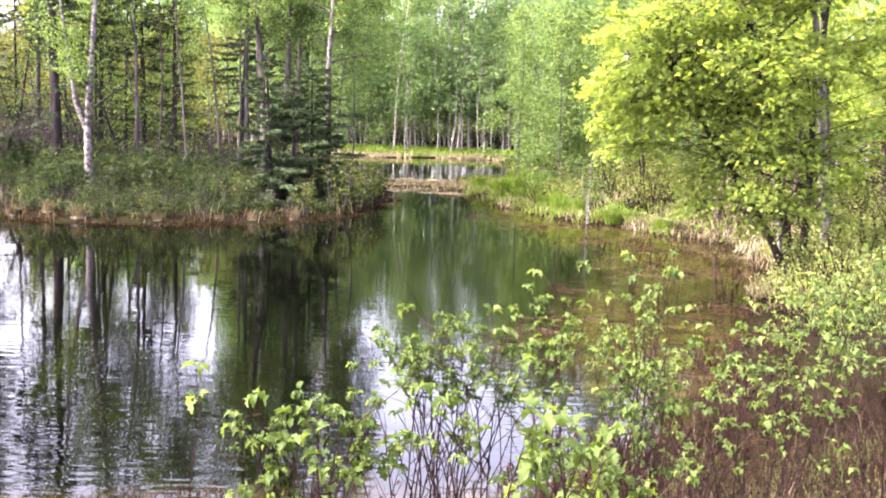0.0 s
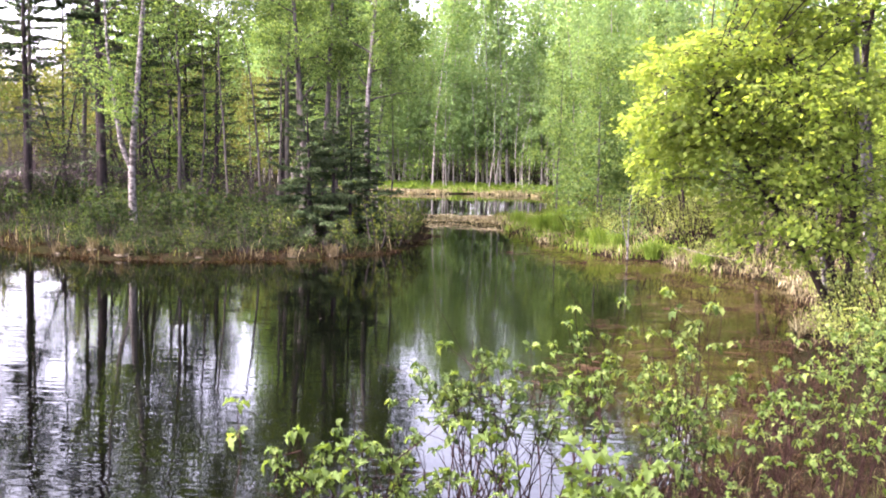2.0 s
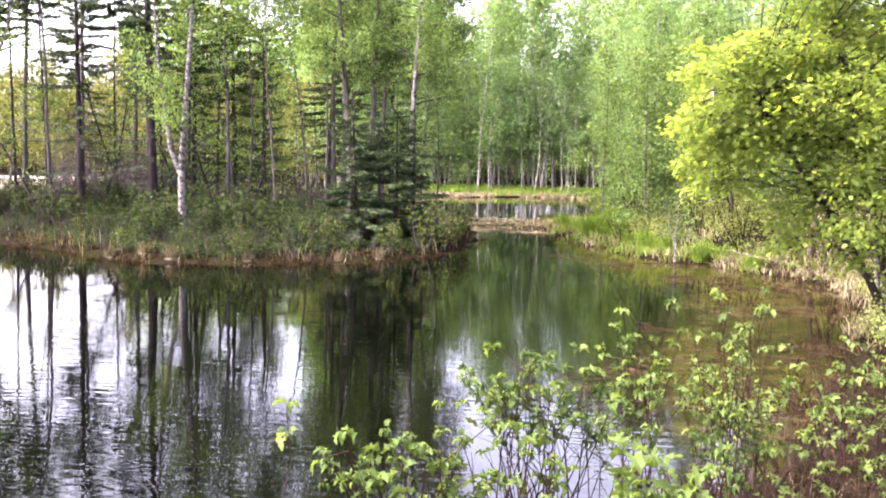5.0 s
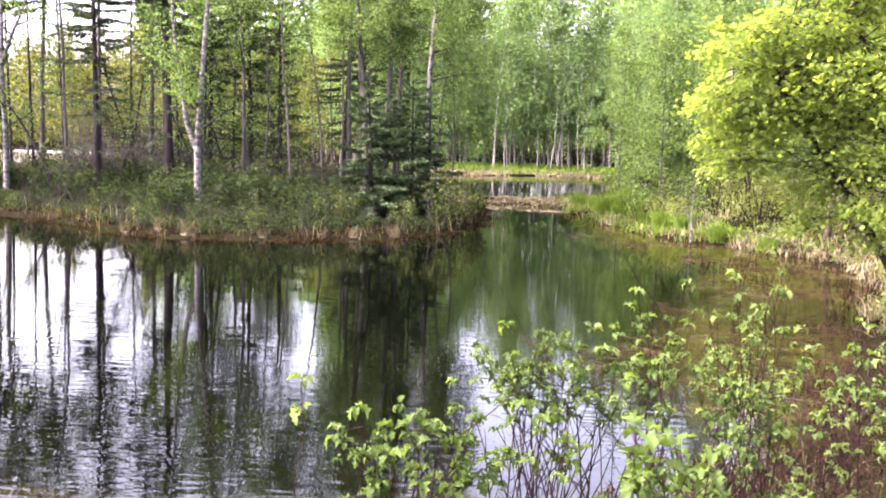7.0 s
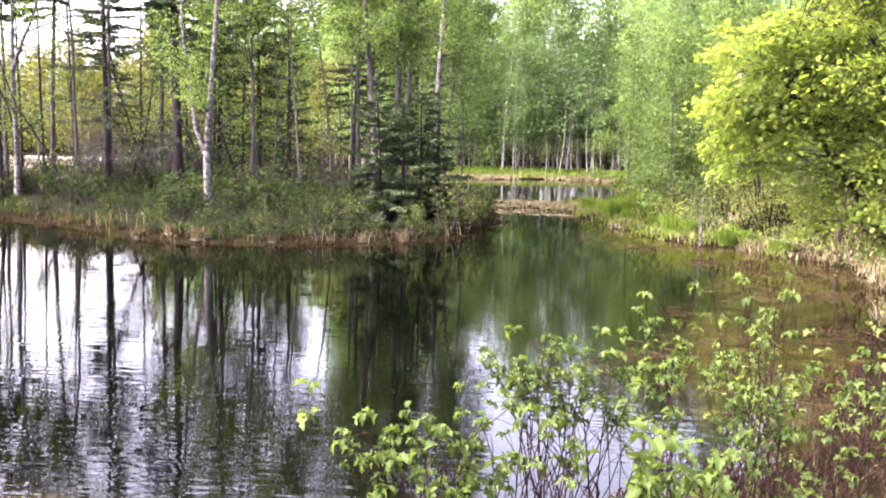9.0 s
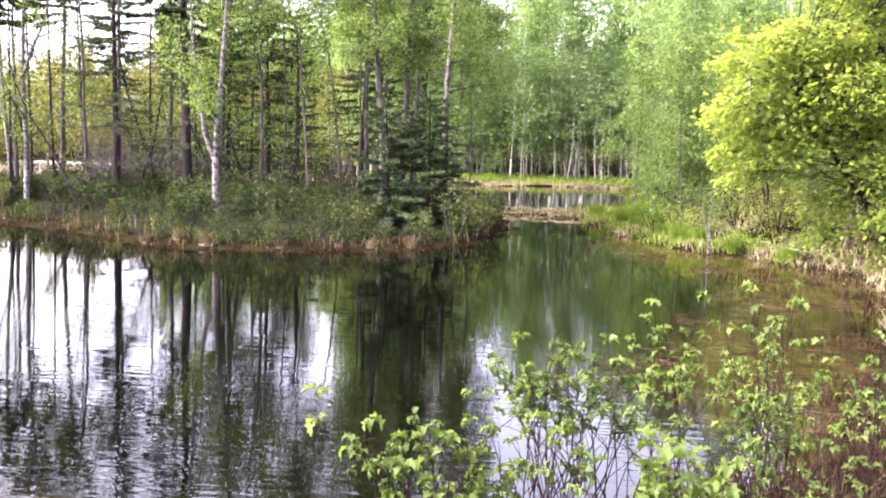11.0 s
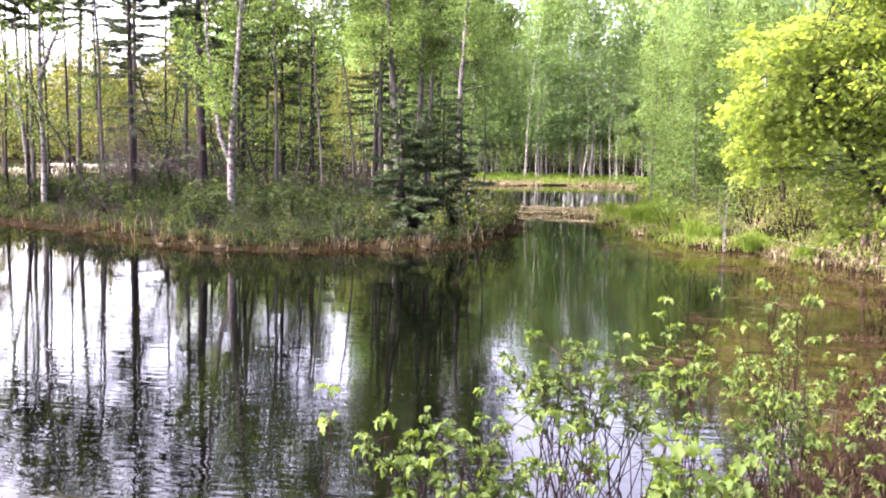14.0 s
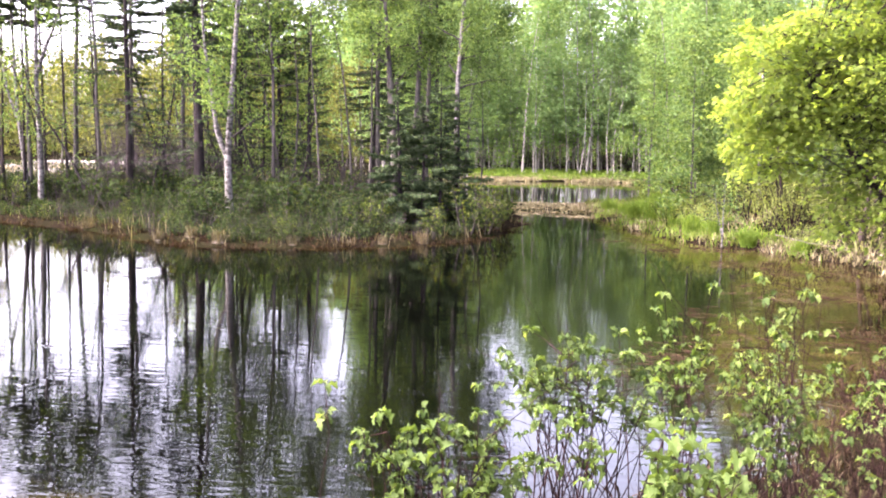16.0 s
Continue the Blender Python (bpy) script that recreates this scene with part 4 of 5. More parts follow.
AX, AY = 8.5, 22.6
alder = overhanging_alder(rng, (((0, 0, 0), (-0.2, 0.1, 1.5), (-0.9, 0, 4.0), (-1.9, -0.5, 7.0), (-2.4, -0.6, 9.5)), ((0.15, 0.2, 0), (0.35, 0.3, 2.0), (0.2, 0.3, 4.5), (0.6, 0.2, 9.8)),
                                ((-0.1, -0.2, 0), (-0.7, -0.4, 1.3), (-2.2, -0.8, 3.3), (-3.6, -1.2, 5.2))),
                          (((-3.0, -1.5, 7.6), (1.9, 1.7, 2.2), 30, 175), ((-3.9, -1.5, 5.3), (1.6, 1.5, 1.3), 32, 145), ((-2.2, -1.7, 5.0), (1.7, 1.6, 1.7), 26, 125), ((-4.0, -1.1, 3.9), (1.0, 1.2, 0.7), 15, 150),
                           ((-1.3, -1.5, 3.2), (2.0, 1.4, 1.7), 38, 125), ((0.2, -1.0, 4.4), (1.7, 1.5, 2.0), 26, 120), ((0.6, -0.8, 7.6), (2.0, 1.6, 2.2), 15, 230), ((-1.0, -0.9, 8.4), (1.9, 1.7, 2.0), 18, 230)), 0.115)
plant_tree("alder_tree", alder, ALDER_BARK, ALDER_LEAF, "broad alder with bright yellow-green spring leaves and several stems", "alder", AX, AY, ALD)
a2 = broadleaf(rng, 9.0, 0.12, crown=0.13, spread=3.8, limbs=32, leaves=20000, leaf=0.115, lean=(-0.1, -0.05), bend=0.06, scatter=0.24, twigs=8, fork=(0.08, 0.3, 0.0), rise=0.62)
ob2 = plant_tree("alder_tree", a2, ALDER_BARK, ALDER_LEAF, "leaning alder with bright yellow-green spring leaves", "alder", 13.6, 26.0, ALD)
a3 = broadleaf(rng, 8.5, 0.09, crown=0.36, spread=3.0, limbs=26, leaves=9000, leaf=0.12, bend=0.07, scatter=0.24, twigs=6, fork=(0.05, 0.25, 0.1))
ob3 = plant_tree("alder_tree", a3, ALDER_BARK, ALDER_LEAF, "slim alder with bare brown stems and light green leaves", "alder", 10.6, 30.2, ALD, False)
for x, y, turn, s, src in ((10.5, 36.0, 300, 1.0, ob3), (14.0, 30.0, 40, 1.1, ob2), (8.6, 40.0, 170, 0.8, ob3), (12.6, 34.0, 20, 1.1, ob3)):
    copy_thing(src, pose(x, y, ground_z(x, y) - 0.05, 0, 0, turn) @ Matrix.Scale(s, 4))
plant_tree("birch_tree", broadleaf(rng, 11, 0.16, crown=0.5, spread=2.0, limbs=12, leaves=900, leaf=0.13, lean=(-0.12, 0.0), bend=0.02), GREY_BARK, BIRCH_LEAF,
           "grey birch trunk standing among the alders", "birch", 10.2, 24.6, "birches on the near shore", twig_bark=GREY_TWIG)
plant_tree("birch_tree", broadleaf(rng, 3.0, 0.038, crown=0.30, spread=0.9, limbs=10, leaves=520, leaf=0.09, fork=(0.12, -0.10, 0), bend=0.03), BIRCH_BARK, BIRCH_LEAF,
           "small twin-stemmed white birch at the water's edge", "birch", 5.9, 37.4, "birches on the near shore", twig_bark=GREY_TWIG)


def snag(foot, head, r, stubs):
    """A dead birch broken off at the top, with stubs."""
    ob = thing("snag", "broken-off dead white birch trunk with dark stubs", "snag", foot[0], foot[1])
    top = np.array(head) - (foot[0], foot[1], ground_z(foot[0], foot[1]))
    w = np.linspace(0, 1, 10)[:, None]
    p = top * w + np.sin(w * math.pi) * np.array((0.12, 0.0, 0.0)) + rng.normal(0, 0.012, (10, 3)) * w
    p[0, 2] = -0.1
    rad = np.append(r * (1 - 0.35 * np.linspace(0, 1, 9)), r * 0.4)
    part("trunk", mesh_np("trunk", *tube(p, rad, 8), SNAG_BARK), ob)
    for k, a, ln in stubs:
        q = wander(rng, along(p, k), (math.cos(a), math.sin(a), 0.15), ln, 4, 0.12)
        part("stub", mesh_np("stub", *tube(q, np.linspace(0.03, 0.006, 5), 5), SPRUCE_BARK), ob)


SNAG_BARK = bark_material("snag_bark", (0.17, 0.165, 0.16), (0.04, 0.036, 0.034), 5.0, (1, 1, 1.8), 0.36, 0.56)
snag((9.99, 24.55, 2.52), (7.83, 21.63, 8.26), 0.095, ((0.93, 0.2, 1.4), (0.8, 2.9, 1.1), (0.62, 5.5, 0.9)))
snag((9.24, 25.37, 2.44), (6.85, 21.96, 6.48), 0.065, ((0.97, 3.1, 0.5), (0.96, 0.1, 1.0), (0.6, 2.4, 0.7)))
mids = spots(24, 0.075, 0.42, 42, 60, 1.5, apart=1.5)
m1 = plant_tree("birch_tree", broadleaf(rng, 9.5, 0.055, crown=0.09, spread=2.0, limbs=20, leaves=3600, leaf=0.17, twigs=3), GREY_BARK, BIRCH_LEAF,
                "young birch with a soft green crown", "birch", *mids[0], "young birches on the near shore", False, twig_bark=GREY_TWIG)
m2 = plant_tree("birch_tree", broadleaf(rng, 8.0, 0.05, crown=0.08, spread=2.0, limbs=20, leaves=3600, leaf=0.17, twigs=3), GREY_BARK, BIRCH_LEAF,
                "young grey-stemmed birch with a soft green crown", "birch", *mids[1], "young birches on the near shore", False, twig_bark=GREY_TWIG)
wood([m1, m2], mids[2:], 0.8, 1.2)
RIGHT = "undergrowth on the near shore"
r1p = spots(3, 0.2, 0.4, 27, 36, 0.8, 6)
r1 = shrub_kind("fresh green leafy shrub on the shore", 1.3, 0.5, 9, 600, 0.08, ALDER_BARK, SHORE_LEAF, RIGHT, *r1p[0])
r2 = shrub_kind("olive shrub with brown stems on the shore", 1.7, 0.4, 11, 420, 0.075, RED_STEM, SHORE_LEAF, RIGHT, *r1p[1])
scatter(r1, spots(64, 0.12, 0.60, 16, 46, 0.7, 9))
scatter(r1, spots(14, 0.30, 0.55, 19, 27, 0.5, 9), 0.8, 1.2)
scatter(r2, spots(44, 0.10, 0.60, 16, 56, 1.2, 14))

# pale pole leaning in the brush, stump and bleached tussock
def lying_pole(name, label, category, p0, p1, r, material):
    ob = thing(name, label, category, *p0)
    P = np.array([np.array(p0) * (1 - k) + np.array(p1) * k for k in np.linspace(0, 1, 9)]) - np.array(p0)
    P[1:-1] += rng.normal(0, 0.02, (7, 3))
    part("pole", mesh_np("pole", *tube(P, np.linspace(r, r * 0.5, 9), 7), material), ob)


lying_pole("fallen_pole", "bleached bare pole lying slanted over the shore brush", "pole", (6.75, 32.3, 1.03), (8.35, 30.0, 0.85), 0.013, PALE_WOOD)


# gravel track beyond the meadow
TRACK = bark_material("gravel", (0.16, 0.15, 0.145), (0.085, 0.08, 0.078), 6.0, (1, 1, 1))
pts = np.array([(-130, 52), (-85, 60), (-60, 66), (-49, 74), (-48, 86), (-53, 104)], float)
line = np.array([along(pts, k) for k in np.linspace(0, 1, 40)])
side = np.gradient(line, axis=0)[:, ::-1] * (-1, 1)
side = unit(side)
rows = [line + side * o for o in np.linspace(-6.5, 6.5, 7)]
TX, TY = np.stack([r[:, 0] for r in rows]), np.stack([r[:, 1] for r in rows])
TZ = land(TX, TY)[0] + 0.12 - 0.10 * (np.linspace(-1, 1, 7)[:, None] ** 4)
ti, tj = np.meshgrid(np.arange(39), np.arange(6))
ta = (tj * 40 + ti).ravel()
tagged(new("track", mesh_np("track", np.stack((TX, TY, TZ), -1).reshape(-1, 3), np.stack((ta, ta + 1, ta + 41, ta + 40), 1), TRACK)), "pale gravel track across the meadow", "track", kind="structure")

# ---- grasses ----
def grass_stuff(name, label, n, k0, k1, y0, y1, dmin, dmax, height, width, material, lean=0.35, clump=0.0):
    y = rng.uniform(y0, y1, n * 6)
    x = rng.uniform(k0, k1, n * 6) * y
    z, d = land(x, y)
    keep = (d > dmin) & (d < dmax)
    if clump:
        keep &= wobble(x, y, clump, 5.0) + rng.normal(0, 0.25, len(x)) > 0.05
    i = np.flatnonzero(keep)[:n]
    me = blade_mesh(name, rng, x[i], y[i], np.maximum(z[i], -0.05) - 0.02, height, width, material, lean)
    return tagged(new(name, me), label, "grass", kind="stuff")


grass_stuff("sedge", "pale dead sedge along the far shore", 700, -0.8, -0.03, 31, 46, -0.1, 1.2, 0.42, 0.022, DRY, 0.5, 1.9)
grass_stuff("reeds", "upright straw-coloured reeds in tufts along the far shore", 300, -0.6, -0.03, 31, 46, 0.0, 1.6, 0.7, 0.022, STRAW, 0.35, 1.0)
grass_stuff("sedge", "rust-brown matted sedge at the waterline", 8000, -0.8, -0.03, 31, 46, -0.5, 1.8, 0.19, 0.035, RUST, 1.4, 1.2)
grass_stuff("grass", "green grass and herbs on the far bank", 4500, -0.8, -0.03, 33, 60, 3.0, 25, 0.42, 0.035, HERB, 0.5, 1.1)
grass_stuff("grass", "fresh green shoots along the far shore", 350, -0.8, -0.03, 32, 46, 0.2, 2.5, 0.45, 0.03, WEED, 0.4, 1.7)
grass_stuff("sedge", "straw-coloured sedge along the near shore", 7000, 0.0, 0.45, 22, 58, -0.1, 5, 0.34, 0.03, STRAW, 0.6, 0.8)
grass_stuff("sedge", "flattened straw litter on the near shore", 11000, 0.0, 0.5, 20, 60, 0.3, 9, 0.20, 0.04, DRY, 1.3)
grass_stuff("sedge", "rust-brown sedge standing in the shallows", 6000, 0.04, 0.36, 15, 44, -3.5, 0.3, 0.10, 0.03, RUST, 1.8, 0.9)
grass_stuff("sedge", "rust-brown ragged sedge on the near shoreline", 3800, 0.0, 0.42, 10, 60, -0.8, 1.3, 0.26, 0.035, RUST, 0.8, 0.7)
grass_stuff("grass", "green grass on the near shore", 6500, 0.02, 0.5, 20, 62, 0.3, 12, 0.36, 0.035, SHORE_LEAF, 0.6, 1.1)
grass_stuff("grass", "yellow-green grass along the inlet's sunny shore", 2600, 0.03, 0.26, 30, 57, -0.15, 3.0, 0.4, 0.04, GRASS, 0.5, 1.3)
grass_stuff("grass", "sunlit pale meadow grass behind the ponds", 14000, -0.2, 0.14, 89, 97, -0.1, 4, 0.30, 0.09, STRAW, 0.4, 0.4)
grass_stuff("grass", "bright green meadow grass behind the ponds", 9000, -0.2, 0.14, 91, 102, 1.0, 16, 0.5, 0.10, GRASS, 0.4)
grass_stuff("grass", "sunlit meadow grass beyond the wooded bank", 12000, -0.9, -0.12, 52, 90, 0.5, 60, 0.6, 0.08, HERB, 0.4, 0.15)
grass_stuff("grass", "pale dry grass of the meadow beyond the bank", 8000, -0.9, -0.12, 56, 92, 0.5, 60, 0.5, 0.09, STRAW, 0.4, 0.25)
grass_stuff("grass", "rough grass beside the far pond", 9000, 0.02, 0.16, 56, 96, 0.0, 9, 0.45, 0.06, WEED, 0.5)
grass_stuff("reed_bed", "matted straw reeds on the bar between the ponds", 5000, -0.09, 0.06, 52.5, 59.5, -0.5, 6, 0.10, 0.06, STRAW, 1.6)


def floating_weed(n, k0, k1, y0, y1, dmin, dmax, material, label):
    """Strands of dead sedge lying on the water."""
    y = rng.uniform(y0, y1, n * 8)
    x = rng.uniform(k0, k1, n * 8) * y
    d = land(x, y)[1]
    i = np.flatnonzero((d > dmin) & (d < dmax) & (wobble(x * 0.5, y, 0.9, 2.0) + rng.normal(0, 0.4, len(x)) > 0.2))[:n]
    m = len(i)
    a = rng.normal(0, 0.45, m)
    u = np.stack((np.cos(a), np.sin(a), 0 * a), 1) * rng.uniform(0.06, 0.3, (m, 1))
    w = np.stack((-np.sin(a), np.cos(a), 0 * a), 1) * rng.uniform(0.005, 0.016, (m, 1))
    p = np.stack((x[i], y[i], rng.uniform(0.006, 0.02, m)), 1)
    V = np.stack((p - u - w, p + u - w, p + u * 1.1 + w + (0, 0, 0.01), p - u + w + (0, 0, 0.005)), 1).reshape(-1, 3)
    tagged(new("floating_weed", mesh_np("floating_weed", V, np.arange(4 * m).reshape(-1, 4), material)), label, "weed", kind="stuff")


floating_weed(700, 0.03, 0.36, 15, 46, -4.5, 0.2, RUST, "brown strands of dead sedge floating in the shallows")
floating_weed(300, -0.06, 0.05, 50, 62, -3.0, 0.2, STRAW, "pale strands of dead sedge floating by the bar")


def tussock(label, n, height, width, spread, material, x, y):
    ob = thing("grass_tussock", label, "tussock", x, y, None, "tussocks on the shore")
    a, r = rng.uniform(0, 6.28, n), spread * np.sqrt(rng.uniform(0, 1, n))
    gx, gy = r * np.cos(a), r * np.sin(a)
    tagged(part("blade_tuft", blade_mesh("blade_tuft", rng, gx, gy, -0.02 - 0 * gx, height, width, material, 0.3), ob), kind="stuff")
    me = bpy.data.meshes.new("root_mound")
    bm = bmesh.new()
    bmesh.ops.create_icosphere(bm, subdivisions=2, radius=spread * 0.9)
    for v in bm.verts:
        v.co = Vector((v.co.x, v.co.y, v.co.z * 0.35)) * (1 + 0.2 * noise.noise(v.co * 6))
    bm.to_mesh(me)
    bm.free()
    me.materials.append(GROUND if material is not DRY else PALE_WOOD)
    part("root_mound", me, ob)
    return ob


t1 = tussock("bright green tussock of fresh sedge", 420, 0.85, 0.03, 0.36, GRASS, 2.3, 52.2)
for x, y, s in ((3.0, 50.6, 0.8), (3.9, 51.2, 1.0), (3.3, 48.4, 1.1), (4.3, 49.2, 1.2), (4.9, 47.2, 1.1), (5.6, 50.4, 1.0), (3.9, 45.6, 0.8), (5.9, 47.8, 0.9),
                (5.2, 40.6, 1.1), (5.9, 40.0, 0.9), (4.7, 43.0, 0.7), (6.9, 37.6, 0.8), (6.8, 44.0, 0.8), (8.3, 35.4, 0.7), (5.0, 54.0, 0.9)):
    copy_thing(t1, pose(x, y, ground_z(x, y) - 0.02, 0, 0, 77 * x) @ Matrix.Scale(s, 4))
t2 = tussock("bleached straw tussock on the shore", 110, 0.46, 0.02, 0.22, DRY, 6.2, 35.6)
for k, y0 in ((-0.565, 34.2), (-0.445, 33.3), (-0.37, 33.1), (-0.362, 33.5), (-0.288, 33.4), (-0.225, 34.1), (-0.19, 34.6), (-0.148, 35.6), (-0.40, 34.2)):
    x, y = bearing(k, y0)
    while land(x, y)[1][0] < 0.25:
        y += 0.1
    copy_thing(t2, pose(x, y, ground_z(x, y) - 0.04, 0, 0, 700 * k) @ Matrix.Scale(0.6 + 0.6 * abs(math.sin(97 * k)), 4))


# ---- the near bank: shrubs in young leaf, dead stalks ----
def leaf_template(teeth, lobes, fold, curl):
    """A lobed toothed leaf one unit long, folded at the midrib: verts and triangles."""
    pts = []
    for i in range(teeth):
        a = math.pi * (i + 0.5) / teeth
        r = 0.33 + 0.13 * abs(math.sin(a * lobes)) + (0.085 if i % 2 else -0.075)
        pts.append((r * math.sin(a) * 0.92, 0.5 - r * math.cos(a) * 1.15))
    ring = [(0, 0.02)] + pts + [(0, 1.05)] + [(-x, y) for x, y in reversed(pts)]
    V = [(0, 0.5, 0.0)] + [(x, y, fold * abs(x) - curl * (y - 0.3) ** 2 + 0.11 * math.sin(11 * x + 9 * y + teeth)) for x, y in ring]
    n = len(ring)
    return np.array(V), np.array([(0, 1 + (i + 1) % n, 1 + i) for i in range(n)])


LEAVES = [leaf_template(9, 2.5, 0.7, 0.6), leaf_template(10, 3.0, 0.5, 1.1), leaf_template(8, 2.0, 1.1, 0.8)]
LEAF_MESHES = [mesh_np("leaf", v, f, FRESH_LEAF) for v, f in LEAVES]


def leaf_frames(rng, tips, per, size, droop):
    """Poses of leaf whorls at the twig tips: origins, 3x3 axes, sizes."""
    n = len(tips) * per
    T = np.repeat(tips, per, 0)
    a = np.tile(np.arange(per) * 2 * math.pi / per, len(tips)) + np.repeat(rng.uniform(0, 6.28, len(tips)), per) + rng.normal(0, 0.3, n)
    rise = rng.normal(0.35 - droop, 0.6, n)
    d = unit(np.stack((np.cos(a), np.sin(a), rise), 1))
    side = unit(np.cross(d, np.stack((rng.normal(0, 0.35, n), rng.normal(0, 0.35, n), np.ones(n)), 1)))
    up = np.cross(side, d)
    s = size * rng.uniform(0.4, 1.25, n)
    return T + d * 0.25 * s[:, None], np.stack((side, d, up), 2), s


def front_shrub(rng, x, y, top, stems, spread, leaf, label, twigs=6, per=6, single=False, low=0.35, lean=(0, 0), ends=()):
    """A shrub of the near bank: thin reddish stems, whorls of young leaves at the twig tips."""
    g = ground_z(x, y)
    h = top - g
    ob = thing("shrub", label, "shrub", x, y, None, "shrubs on the near bank")
    tips, tw, owner, stem_obs = [], [], [], []
    for i in range(stems):
        a = rng.uniform(0, 6.28)
        r0 = rng.uniform(0.02, 0.16)
        p = wander(rng, (r0 * math.cos(a), r0 * math.sin(a), 0), (spread * math.cos(a) + lean[0], spread * math.sin(a) + lean[1], 1), h * rng.uniform(0.72, 1.0), 8, 0.06, 0.012)
        if i < len(ends):
            e = np.array(ends[i]) - (x, y, g)
            w = np.linspace(0, 1, 9)[:, None]
            p = p[0] * (1 - w) + e * w + np.sin(w * math.pi) * rng.normal(0, 0.05, 3) + rng.normal(0, 0.008, (9, 3))
            p[:, :2] -= (np.sin(w * math.pi) * 0.15 * (e[:2] - p[0, :2]))
        stem_obs.append(part("stem", mesh_np("stem", *tube(p, np.linspace(0.0052, 0.0016, 9), 5), RED_STEM), ob))
        tips.append(p[-1])
        for j in range(twigs):
            q = wander(rng, along(p, rng.uniform(low, 0.95)), rng.normal(0, 0.8, 3) + (0, 0, 0.45), h * rng.uniform(0.05, 0.13 if ends else 0.18), 4, 0.12)
            tw.append(tube(q, np.linspace(0.0026, 0.0011, 5), 4))
            tips.append(q[-1])
            if rng.random() < 0.5:
                tips.append(q[2])
        for j in range(4):
            q = wander(rng, along(p, rng.uniform(0.25, 0.9)), rng.normal(0, 0.7, 3) + (0, 0, 0.8), h * rng.uniform(0.12, 0.32), 5, 0.10)
            tw.append(tube(q, np.linspace(0.0022, 0.0008, 6), 4))
        owner += [i] * (len(tips) - len(owner))
    tagged(part("twig_work", mesh_np("twig_work", *join(tw), RED_STEM), ob), kind="stuff")
    o, R, s = leaf_frames(rng, np.array(tips), per, leaf if single else 0.86 * leaf, 0.55)
    kinds = rng.integers(0, 3, len(o))
    if single:
        for i in range(len(o)):
            m = Matrix.Translation(o[i]) @ Matrix([list(r) for r in R[i]]).to_4x4() @ Matrix.Scale(float(s[i]), 4)
            lf = part("leaf", LEAF_MESHES[kinds[i]], stem_obs[owner[i // per]])
            lf.matrix_local = m
        return ob
    pieces = []
    for k, (v, f) in enumerate(LEAVES):
        w = kinds == k
        if w.any():
            V = o[w][:, None] + np.einsum("nij,vj->nvi", R[w], v) * s[w][:, None, None]
            F = f[None] + (np.arange(w.sum()) * len(v))[:, None, None]
            pieces.append((V.reshape(-1, 3), F.reshape(-1, 3)))
    tagged(part("foliage", mesh_np("foliage", *join(pieces), FRESH_LEAF), ob), kind="stuff")
    return ob


